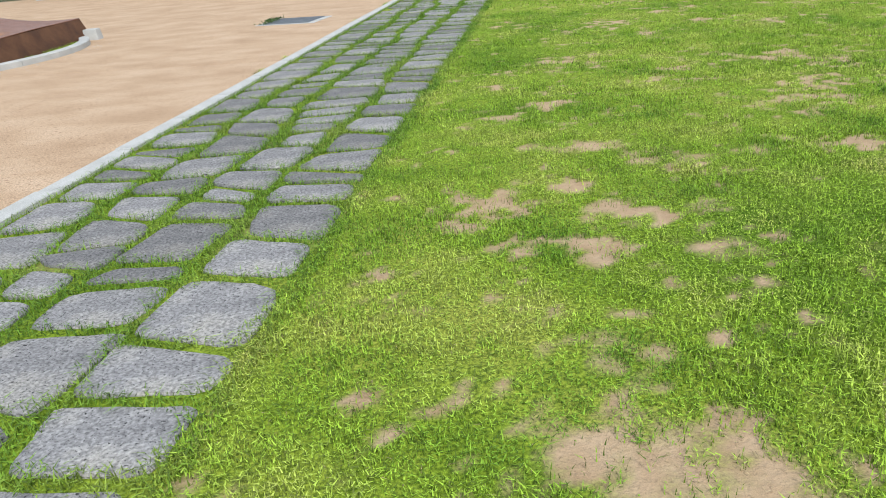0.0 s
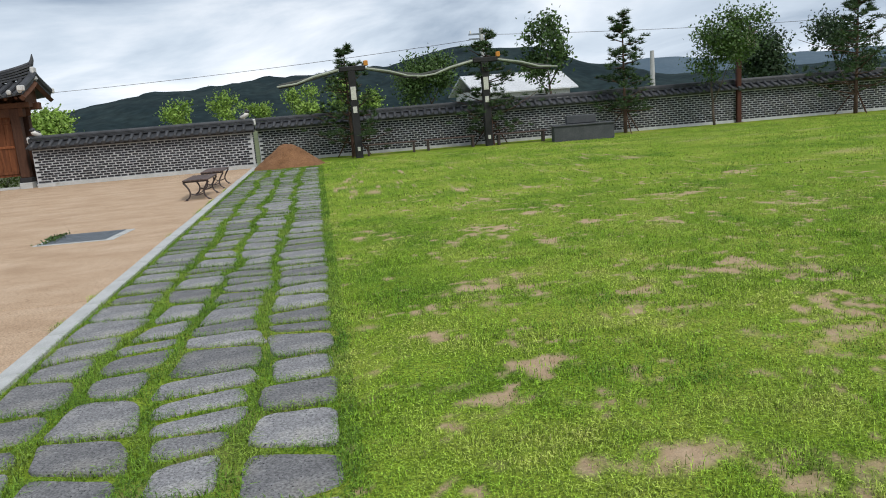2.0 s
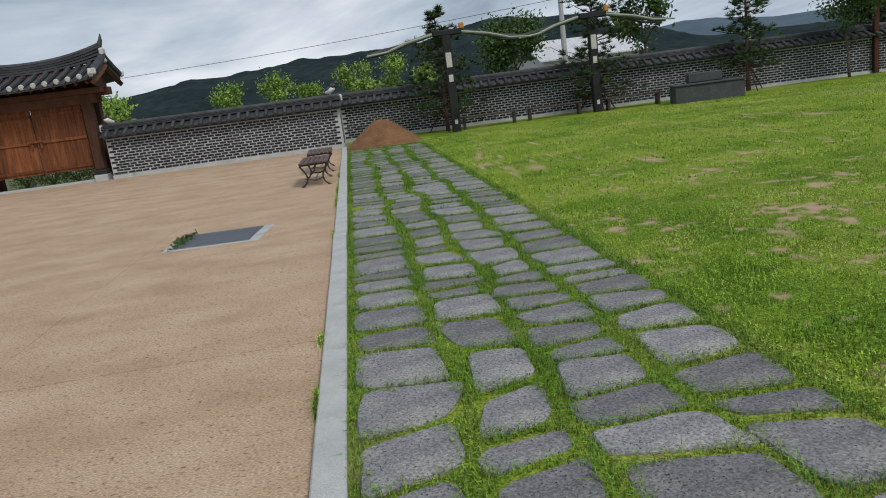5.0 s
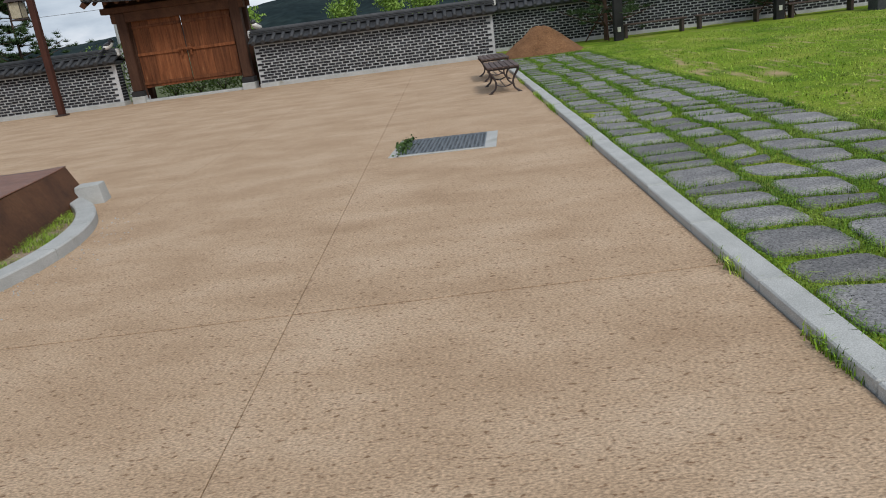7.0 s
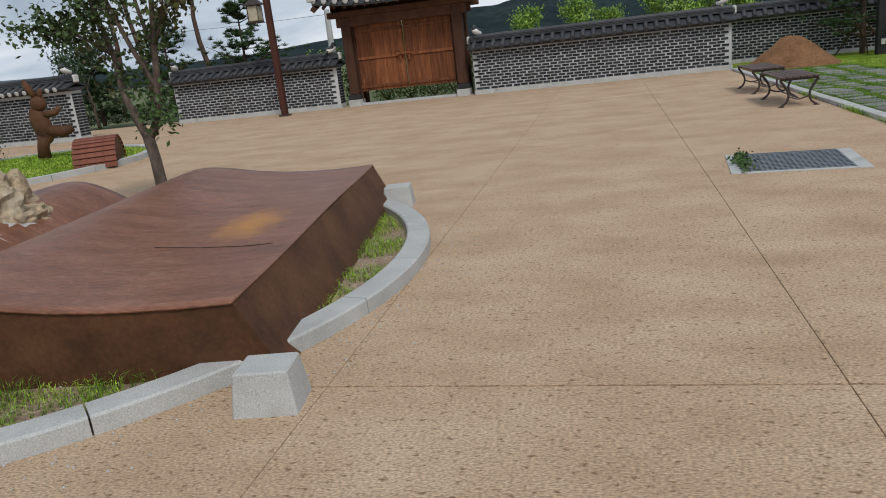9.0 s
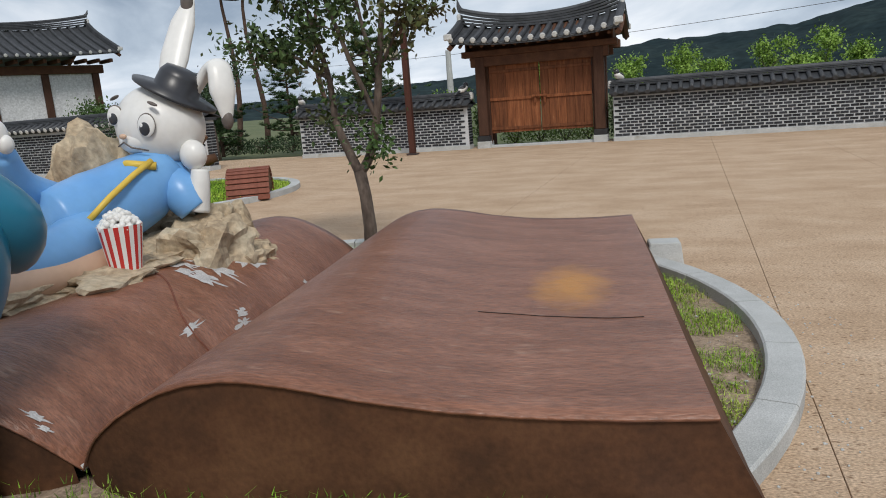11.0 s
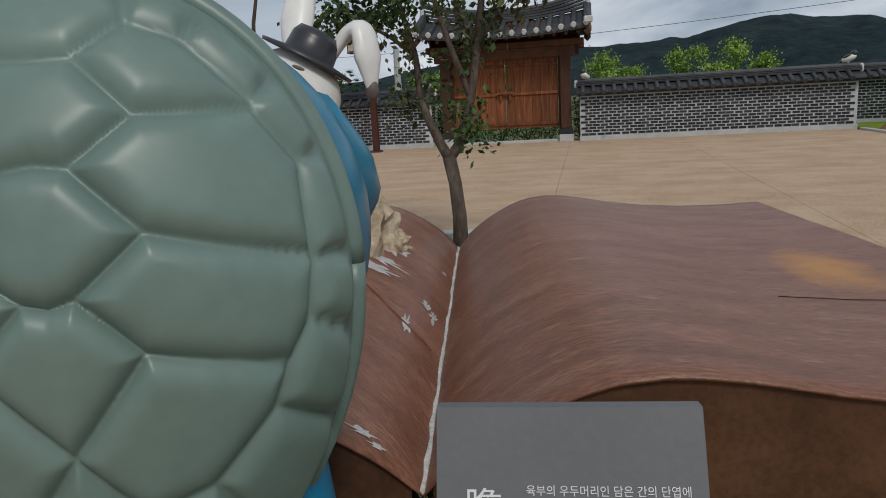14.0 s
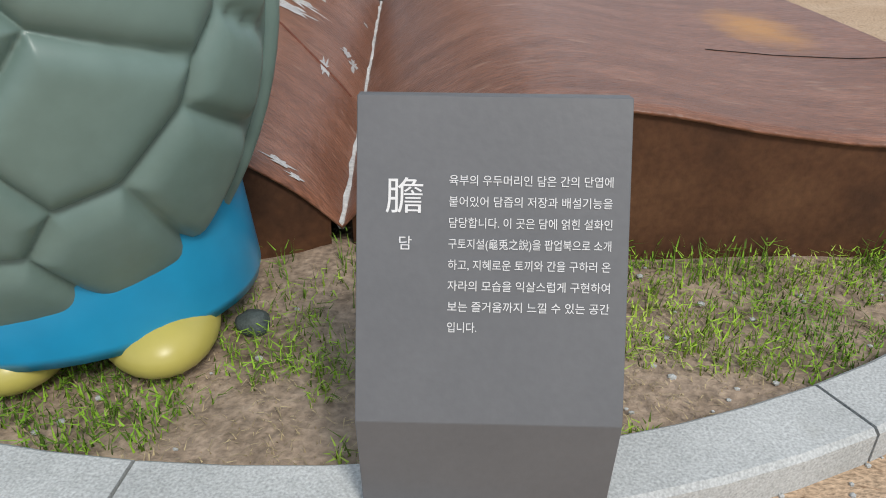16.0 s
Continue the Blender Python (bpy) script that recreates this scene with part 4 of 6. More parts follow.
def rock(name, c, r, seed, label, sub=4, sharp=0.32):
    bm = bmesh.new()
    bmesh.ops.create_icosphere(bm, subdivisions=sub, radius=1.0)
    for v in bm.verts:
        p = v.co.copy()
        q = Vector((max(-0.78, min(0.78, p.x)), max(-0.78, min(0.78, p.y)), max(-0.74, min(0.74, p.z))))
        k = 1 + sharp * noise.noise(p * 1.9 + Vector((seed, 0, 0))) + 0.16 * noise.noise(p * 5.2 + Vector((0, seed, 0)))
        st = 0.05 * math.floor(4 * noise.noise(p * 2.6 + Vector((0, 0, seed))))
        v.co = Vector((q.x * r[0], q.y * r[1], q.z * r[2])) * (k + st) + Vector(c)
    bmesh.ops.recalc_face_normals(bm, faces=bm.faces)
    return tagged(part(name, bm, M_ROCK), label, "rock", "rocks on the book")


for i, (c, r) in enumerate((((-8.85, 15.2, 0.42), (0.55, 0.95, 0.30)), ((-8.42, 15.55, 0.50), (0.32, 0.42, 0.34)), ((-8.30, 15.85, 0.36), (0.24, 0.34, 0.2)),
                            ((-9.35, 15.75, 0.75), (0.5, 0.45, 0.85)), ((-8.66, 14.85, 0.50), (0.46, 0.60, 0.13)), ((-8.95, 14.35, 0.50), (0.40, 0.5, 0.13)),
                            ((-9.2, 14.6, 0.55), (0.6, 0.8, 0.28)), ((-8.66, 15.95, 0.55), (0.35, 0.35, 0.35)))):
    rock("rock", c, r, 3.7 * i + 1, "angular tan rock modelled on the steel page")


def build_popcorn():
    t = thing("popcorn_bucket", "red and white striped popcorn bucket on the rock", "popcorn bucket", pose(-8.50, 14.81, 0.575))
    n = 28
    for k in range(n):
        bm = bmesh.new()
        a0, a1 = 2 * math.pi * k / n, 2 * math.pi * (k + 1) / n
        vs = []
        for z, r in ((0, 0.098), (0.285, 0.138)):
            for a in (a0, a1):
                vs.append(bm.verts.new((r * math.cos(a), r * math.sin(a), z + (0.006 if z else 0))))
        for z, r in ((0, 0.09), (0.285, 0.13)):
            for a in (a0, a1):
                vs.append(bm.verts.new((r * math.cos(a), r * math.sin(a), z)))
        for f in ((0, 1, 3, 2), (5, 4, 6, 7), (2, 3, 7, 6), (1, 0, 4, 5), (0, 2, 6, 4), (3, 1, 5, 7)):
            bm.faces.new([vs[i] for i in f])
        part("stripe", bm, M_RED if k % 2 else M_WHITE, t)
    bm = bmesh.new()
    rng = random.Random(4)
    for _ in range(150):
        r, a = 0.12 * math.sqrt(rng.random()), rng.uniform(0, 6.283)
        z = 0.27 + 0.10 * (1 - (r / 0.12) ** 2) + rng.uniform(-0.012, 0.012)
        bmesh.ops.create_icosphere(bm, subdivisions=1, radius=rng.uniform(0.016, 0.026), matrix=Matrix.Translation((r * math.cos(a), r * math.sin(a), z)))
    part("popcorn", bm, M_WHITE, t, "heaped white popcorn", True)
    part("bottom", boxed(-0.06, 0.06, -0.06, 0.06, 0, 0.01), M_WHITE, t)


build_popcorn()


# ---- the gate ----
def hanok_roof(parent, length, y_front, y_back, z_eave, z_ridge, rise, step=0.33, overhang=0.0, smooth_tiles=True):
    """A tiled gable roof with upswept ridge and eaves, along local x, centred on 0."""
    half = length / 2
    yc = (y_front + y_back) / 2

    def lift(x):
        return rise * (abs(x) / half) ** 2.2

    def surf(x, k, y_e):
        y = yc + (y_e - yc) * k
        z = z_ridge + (z_eave - z_ridge) * (k ** 0.82) + lift(x) * (1 - 0.35 * k)
        return Vector((x, y, z))

    xs = [-half + length * i / 36 for i in range(37)]
    for y_e in (y_front, y_back):
        bm = bmesh.new()
        up = [[bm.verts.new(surf(x, k / 6, y_e)) for k in range(7)] for x in xs]
        lo = [[bm.verts.new(surf(x, k / 6, y_e) - Vector((0, 0, 0.09))) for k in range(7)] for x in xs]
        for g in (up, lo):
            for a, b in zip(g, g[1:]):
                for k in range(6):
                    bm.faces.new((a[k], b[k], b[k + 1], a[k + 1]))
        for a, b, c, d in zip(up, up[1:], lo, lo[1:]):
            bm.faces.new((a[6], b[6], d[6], c[6]))
        for i in (0, -1):
            for k in range(6):
                bm.faces.new((up[i][k], up[i][k + 1], lo[i][k + 1], lo[i][k]))
        bmesh.ops.recalc_face_normals(bm, faces=bm.faces)
        part("roof_deck", bm, M_TILE, parent, "dark under-tiles")
        n = int(length / step)
        for i in range(n + 1):
            x = -half + 0.06 + (length - 0.12) * i / n
            pts = [surf(x, k / 6, y_e) + Vector((0, 0, 0.045)) for k in range(7)]
            row = part("cover_tile", tubed(pts, 0.075, 8), M_TILE, parent)
            e = pts[-1]
            bm = bmesh.new()
            lathe(bm, [(0.055, 0), (0.082, 0.015), (0.08, 0.04), (0.05, 0.055)], 12)
            part("tile_end", bm, M_CAP, row, "pale plastered tile end", at=Matrix.Translation(e) @ pose(0, 0, 0, 100 if y_e < yc else -100, 0, 0))
        for i in range(n):
            x = -half + 0.06 + (length - 0.12) * (i + 0.5) / n
            bm = bmesh.new()
            e = surf(x, 1.0, y_e)
            s = -1 if y_e < yc else 1
            pts = [e + Vector((-step * 0.32, s * 0.03, 0.02)), e + Vector((-step * 0.16, s * 0.045, -0.04)), e + Vector((0, s * 0.05, -0.06)),
                   e + Vector((step * 0.16, s * 0.045, -0.04)), e + Vector((step * 0.32, s * 0.03, 0.02))]
            tube(bm, pts, 0.016, 5)
            part("drip_tile", bm, M_TILE, parent)
    for dz, w in ((0.05, 0.15), (0.12, 0.135), (0.19, 0.12), (0.26, 0.105)):
        bm = bmesh.new()
        a = [[bm.verts.new((x, yc + sy * w, z_ridge + lift(x) * (1.0 + 0.5 * (dz / 0.26)) + dz + sz)) for sy, sz in ((-1, -0.03), (1, -0.03), (1, 0.028), (-1, 0.028))] for x in xs]
        for p, q in zip(a, a[1:]):
            for k in range(4):
                bm.faces.new((p[k], p[(k + 1) % 4], q[(k + 1) % 4], q[k]))
        bm.faces.new(a[0])
        bm.faces.new(list(reversed(a[-1])))
        bmesh.ops.recalc_face_normals(bm, faces=bm.faces)
        part("ridge_course", bm, M_TILE, parent)
    part("ridge_tile", tubed([(x, yc, z_ridge + lift(x) * 1.5 + 0.32) for x in xs], 0.075, 8), M_TILE, parent)
    for sx in (-1, 1):
        x = sx * half
        part("ridge_horn", tubed([(x * 0.985, yc, z_ridge + lift(x) * 1.5 + 0.3), (x * 1.01, yc, z_ridge + lift(x) * 1.5 + 0.44),
                                  (x * 1.02, yc, z_ridge + lift(x) * 1.5 + 0.62)], [0.09, 0.06, 0.015], 6), M_TILE, parent)
        part("ridge_end", boxed(x - 0.06, x + 0.06, yc - 0.17, yc + 0.17, z_ridge + rise - 0.12, z_ridge + rise + 0.32, 0.04), M_CAP, parent, "white plaster ridge end")
        for y_e in (y_front, y_back):
            pts = [surf(x, k / 6, y_e) + Vector((-sx * 0.02, 0, 0.11)) for k in range(7)]
            part("verge_tile", tubed(pts, 0.11, 8), M_TILE, parent)
            part("verge_end", boxed(x - 0.12, x + 0.12, *(sorted((pts[-1].y - 0.02, pts[-1].y + 0.1 * (-1 if y_e < yc else 1)))), pts[-1].z - 0.1, pts[-1].z + 0.08, 0.03), M_CAP, parent)
            bm = bmesh.new()
            tube(bm, [surf(x * 0.99, k / 6, y_e) - Vector((0, 0, 0.2)) for k in range(7)], 0.1, 4)
            part("verge_board", bm, M_EAVE, parent)


def build_gate():
    cx, yf = -9.20, 32.92
    g = thing("timber_gate", "tiled timber gate with two closed plank doors", "gate", pose(cx, yf, 0))
    for sx in (-1, 1):
        x = sx * 1.72
        part("post_base", boxed(x - 0.2, x + 0.2, -0.42, 0.05, -0.05, 0.20, 0.015), M_GRANITE, g, "grey granite post base")
        part("post_base", boxed(x - 0.19, x + 0.19, -0.38, 0.02, 0.20, 0.36, 0.015), M_BLACKSTONE, g, "black painted post foot")
        part("post", boxed(x - 0.15, x + 0.15, -0.34, -0.04, 0.36, 2.66, 0.02), M_TIMBER, g, "dark square timber post")
        part("rear_post", boxed(x - 0.13, x + 0.13, 0.5, 0.76, -0.02, 2.66, 0.02), M_TIMBER, g)
        part("jamb", boxed(x - sx * 0.15 - 0.06 * (sx > 0), x - sx * 0.15 + 0.06 * (sx < 0), -0.16, -0.06, 0.1, 2.5, 0.01), M_TIMBER, g)
    part("lintel", boxed(-2.0, 2.0, -0.33, -0.05, 2.375, 2.66, 0.015), M_EAVE, g, "reddish timber lintel")
    part("beam", boxed(-2.25, 2.25, -0.38, -0.02, 2.66, 2.84, 0.02), M_EAVE, g)
    part("rear_beam", boxed(-2.25, 2.25, 0.48, 0.78, 2.60, 2.84, 0.02), M_EAVE, g)
    part("ridge_beam", boxed(-2.3, 2.3, 0.1, 0.34, 3.2, 3.44, 0.02), M_EAVE, g)
    for sx in (-1, 1):
        part("gable_board", boxed(sx * 2.12 - 0.02, sx * 2.12 + 0.02, -0.3, 0.72, 2.84, 3.3, 0.0), M_EAVE, g)
    part("upper_panel", boxed(-2.1, 2.1, 0.05, 0.10, 2.4, 3.3), M_EAVE, g, "boarding above the lintel")
    part("sill", boxed(-1.57, 1.57, -0.3, 0.1, -0.05, 0.06, 0.01), M_GRANITE, g, "low granite threshold")
    for i in range(14):
        x = -2.1 + 4.2 * i / 13
        part("rafter", tubed([(x, 0.22, 3.44), (x, -0.95, 2.90 + 0.05 * (abs(x) / 2.1) ** 2)], 0.05, 8), M_EAVE, g)
    for side in (-1, 1):
        leaf = part("door_leaf", boxed(*(sorted((side * 0.012, side * 1.50))), -0.11, -0.085, 0.47, 2.40, 0.003), M_TIMBER, g, "plank door leaf")
        w = 1.49 / 6
        for i in range(6):
            x0 = 0.014 + w * i
            a, b = sorted((side * (x0 + 0.003), side * (x0 + w - 0.003)))
            part("plank", boxed(a, b, -0.145 - random.uniform(0, 0.006), -0.111, 0.42 + random.uniform(-0.01, 0.01), 2.39, 0.004), M_DOOR, leaf)
        for z in (0.50, 1.36, 2.16):
            a, b = sorted((side * 0.02, side * 1.5))
            part("rail", boxed(a, b, -0.185, -0.152, z, z + 0.085, 0.006), M_DOOR, leaf, "cross rail")
        a, b = sorted((side * 0.10, side * 0.17))
        part("bolt_post", boxed(a, b, -0.23, -0.186, 1.22, 1.56, 0.01), M_DOOR, leaf)
    part("bolt", boxed(-0.24, 0.22, -0.262, -0.231, 1.40, 1.47, 0.01), M_DOOR, g, "wooden sliding bolt")
    hanok_roof(g, 4.75, -1.12, 1.5, 2.98, 3.42, 0.24)
    return g


M_BLACKSTONE = surface("black_paint", [(0.02, 0.02, 0.022), (0.035, 0.035, 0.036)], 6, 0.6)
build_gate()


def build_hall():
    h = thing("tiled_hall", "large tiled hall with white plaster walls behind the wall", "building", pose(-36.75, 38.05, 0, 0, 0, 65))
    part("wall", boxed(-4.9, 4.9, -1.3, 2.6, -0.1, 4.3), M_PLASTER, h, "white plaster wall")
    for x in (-4.8, -2.4, 0.0, 2.4, 4.8):
        part("post", boxed(x - 0.17, x + 0.17, -1.42, -1.1, 0, 4.4, 0.02), M_TIMBER, h)
    part("beam", boxed(-5.2, 5.2, -1.5, -1.1, 4.2, 4.6, 0.02), M_EAVE, h)
    for i in range(18):
        x = -5.3 + 10.6 * i / 17
        part("rafter", boxed(x - 0.08, x + 0.08, -2.35, -1.0, 4.66, 4.84, 0.02), M_EAVE, h)
    hanok_roof(h, 11.4, -2.6, 4.2, 4.95, 6.45, 0.35, 0.46)
    return h


M_PLASTER = surface("hall_plaster", [(0.55, 0.55, 0.56), (0.66, 0.66, 0.67)], 1.5, 0.95, 0.2)
build_hall()


# ---- hills ----
def ridge(name, label, mat, dist, knots, rough, seed, n=420, depth=140.0):
    """A wooded ridge round the place; knots: bearing and elevation in degrees."""
    def crest(az):
        for (a0, e0), (a1, e1) in zip(knots, knots[1:]):
            if az <= a1:
                k = (az - a0) / (a1 - a0)
                k = k * k * (3 - 2 * k)
                return e0 + (e1 - e0) * k
        return knots[-1][1]

    verts, faces = [], []
    rows = 12
    az0, az1 = knots[0][0], knots[-1][0]
    for i in range(n + 1):
        az = az0 + (az1 - az0) * i / n
        el = crest(az) * (1 + 0.07 * noise.fractal(Vector((az * 0.16, seed, 0)), 0.9, 2.0, 3)) + rough * noise.fractal(Vector((az * 2.4, seed, 4)), 0.7, 2.0, 4)
        top = dist * math.tan(radians(el)) + 1.5
        for j in range(rows):
            k = j / (rows - 1)
            r = dist + depth * (k - 1)
            z = -4 + (top + 4) * (1 - (1 - k) ** 1.5) + (top * 0.10 * noise.noise(Vector((az * 0.5, j * 0.6, seed))) if 0 < j < rows - 1 else 0)
            verts.append((r * math.sin(radians(az)), r * math.cos(radians(az)), z))
    for i in range(n):
        for j in range(rows - 1):
            a = i * rows + j
            faces.append((a, a + rows, a + rows + 1, a + 1))
    ob = part(name, raw_mesh(name, verts, faces, mat, True), None)
    tagged(ob, label, "hill", kind="structure")


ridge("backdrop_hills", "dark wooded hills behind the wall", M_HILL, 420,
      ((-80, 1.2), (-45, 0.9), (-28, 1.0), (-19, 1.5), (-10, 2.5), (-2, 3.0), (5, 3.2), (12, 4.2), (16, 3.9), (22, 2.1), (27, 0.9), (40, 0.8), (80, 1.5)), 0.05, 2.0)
ridge("backdrop_far_hills", "far hills on the horizon with pale haze in their colour", M_HILLFAR, 1500,
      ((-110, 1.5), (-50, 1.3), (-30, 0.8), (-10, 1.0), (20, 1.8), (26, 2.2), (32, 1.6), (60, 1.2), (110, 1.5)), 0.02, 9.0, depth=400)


# ---- trees and shrubs ----
def leaf_cloud(centers, size, rng, aspect=0.55, droop=0.0):
    """Two triangles a leaf, turned at random."""
    n = len(centers)
    d = rng.normal(size=(n, 3))
    d[:, 2] -= droop
    d /= np.linalg.norm(d, axis=1, keepdims=True)
    e = np.cross(d, rng.normal(size=(n, 3)))
    e /= np.linalg.norm(e, axis=1, keepdims=True) + 1e-9
    s = size * rng.uniform(0.6, 1.3, size=(n, 1))
    a, c = centers - d * s * 0.5, centers + d * s * 0.5
    b, f = centers + e * s * aspect * 0.5, centers - e * s * aspect * 0.5
    return np.concatenate([np.stack([a, b, c], 1), np.stack([a, c, f], 1)])


def grow(bm, p, d, length, r, level, rng, tips, bend=0.25, split=3, shrink=0.68, lift=0.12, up=0.0):
    pts, rad = [p], [r]
    q, v = p.copy(), d.normalized()
    for k in range(4):
        v = (v + Vector((rng.normal(), rng.normal(), rng.normal() * 0.6 + lift)) * bend * 0.5).normalized()
        q = q + v * (length / 4)
        pts.append(q.copy())
        rad.append(r * (1 - 0.11 * (k + 1)))
    tube(bm, pts, rad, 7 if level > 1 else 5)
    if level == 0:
        tips.extend(pts[1:])
        return
    if level == 1:
        tips.extend(pts[2:])
    for i in range(split):
        a = rng.uniform(0, 2 * math.pi)
        side = Vector((math.cos(a), math.sin(a), 0.25 + up))
        grow(bm, pts[-1 if i < 2 else 2], (v * 0.75 + side * 0.72), length * shrink * rng.uniform(0.8, 1.15), rad[-1] * 0.72, level - 1, rng, tips, bend, split, shrink, lift, up)


def broadleaf(label, x, y, h, seed, leaf=None, z=-0.02, stems=1, trunk=0.35, r=0.07, count=5200, leaf_size=0.13, clump=0.20, levels=3, split=3, lean=(0, 0), sparse=1.0,
              name="tree", bark=None):
    rng = np.random.default_rng(seed)
    t = thing(name, label, "tree", pose(x, y, z))
    bm, tips = bmesh.new(), []
    for s in range(stems):
        a = 2 * math.pi * s / max(1, stems) + rng.uniform(0, 1)
        d = Vector((lean[0] + (0.3 * math.cos(a) if stems > 1 else 0), lean[1] + (0.3 * math.sin(a) if stems > 1 else 0), 1))
        grow(bm, Vector((0, 0, 0)), d, h * trunk, r, levels, rng, tips, 0.22, split, 0.66, 0.2, 0.25)
    part("trunk", bm, bark or M_BARK, t, "forked grey-brown trunk", True)
    tp = np.array([tuple(p) for p in tips])
    keep = rng.random(len(tp)) < sparse
    tp = tp[keep] if keep.any() else tp
    top = tp[:, 2].max()
    tp[:, 2] *= 1.0
    c = tp[rng.integers(0, len(tp), count)] + rng.normal(size=(count, 3)) * clump * np.array([1, 1, 0.75])
    c = c[c[:, 2] > h * 0.12]
    part("crown", tri_cloud("crown", leaf_cloud(c, leaf_size, rng), leaf or M_MIDLEAF), None, t, "loose leafy crown")
    return t


def pine(label, x, y, h, seed, spread=1.2, bare=0.15, layers=9, per=5, needles=42, clumps=9, z=-0.02, r=0.08, lean=0.0, curve=0.0, flat=0.25, props=False, len_n=0.20):
    rng = np.random.default_rng(seed)
    t = thing("pine_tree", label, "tree", pose(x, y, z))
    bm = bmesh.new()
    P = [Vector((lean * k / 10 * h * 0.1 + curve * math.sin(k * 0.75 + seed), curve * 0.6 * math.sin(k * 0.6 + 2 * seed), h * k / 10)) for k in range(11)]
    tube(bm, P, [r * (1 - 0.085 * k) for k in range(11)], 8)
    centers = []
    for L in range(layers):
        f = bare + (1 - bare) * (L + 0.3) / layers
        i = min(9, int(f * 10))
        o = P[i].lerp(P[i + 1], f * 10 - i)
        reach = spread * (1 - (0.86 if flat > 0.2 else 0.72) * (f - bare) / (1 - bare)) * rng.uniform(0.75, 1.15)
        full = reach
        for k in range(per):
            reach = full * rng.uniform(0.5, 1.15)
            o = P[i].lerp(P[i + 1], f * 10 - i) + Vector((0, 0, rng.normal() * 0.035 * h))
            a = 2 * math.pi * (k + rng.uniform(-0.4, 0.4)) / per + L * 1.7
            tip = o + Vector((math.cos(a) * reach, math.sin(a) * reach, reach * rng.uniform(0.0, flat + 0.3)))
            tube(bm, [o, o.lerp(tip, 0.5) + Vector((0, 0, -0.05 * reach)), tip], [r * 0.3, r * 0.2, 0.008], 5)
            for j in range(clumps):
                g = rng.uniform(0.35, 1.05)
                centers.append(np.array(o.lerp(tip, g)) + rng.normal(size=3) * np.array([0.15, 0.15, 0.10 if flat > 0.2 else 0.06]) * (max(reach, 0.2) if flat > 0.2 else max(reach, 0.6)))
    part("trunk", bm, M_PINEBARK, t, "reddish scaly trunk", True)
    c = np.repeat(np.array(centers), needles, axis=0)
    n = len(c)
    d = rng.normal(size=(n, 3))
    d[:, 2] = np.abs(d[:, 2]) * 0.8
    d /= np.linalg.norm(d, axis=1, keepdims=True)
    s = rng.uniform(0.6, 1.1, size=(n, 1)) * len_n
    e = np.cross(d, rng.normal(size=(n, 3)))
    e = e / (np.linalg.norm(e, axis=1, keepdims=True) + 1e-9) * 0.015
    part("crown", tri_cloud("crown", np.stack([c - e, c + e, c + d * s], 1), M_PINE), None, t, "dark green needle tufts in layers")
    if props:
        for a in (0.4, 2.5, 4.6):
            part("prop", tubed([(math.cos(a) * 0.75, math.sin(a) * 0.75, 0), (math.cos(a) * 0.05, math.sin(a) * 0.05, 0.95)], 0.02, 6), M_TIMBER, t, "slanting wooden prop")
    return t


def shrub(label, x, y, rx, ry, h, seed, leaf, count=1500, size=0.07, name="shrub", category="shrub"):
    rng = np.random.default_rng(seed)
    t = thing(name, label, category, pose(x, y, 0))
    bm = bmesh.new()
    for k in range(7):
        a = k * 0.9
        tube(bm, [(0, 0, -0.02), (math.cos(a) * rx * 0.4, math.sin(a) * ry * 0.4, h * 0.5), (math.cos(a) * rx * 0.6, math.sin(a) * ry * 0.6, h * 0.8)], [0.015, 0.01, 0.004], 5)
    tagged(part("stem", bm, M_BARK, t), kind="stuff")
    c = rng.uniform(-1, 1, size=(count * 2, 3))
    c = c[np.abs(c[:, 0]) ** 3 + np.abs(c[:, 1]) ** 3 + np.abs(c[:, 2]) ** 3 < 1 + 0.25 * rng.normal(size=len(c))][:count]
    c = c * np.array([rx, ry, h / 2]) + np.array([0, 0, h / 2])
    part("foliage", tri_cloud("foliage", leaf_cloud(c, size, rng), leaf), None, t, "dense small leaves")
    return t


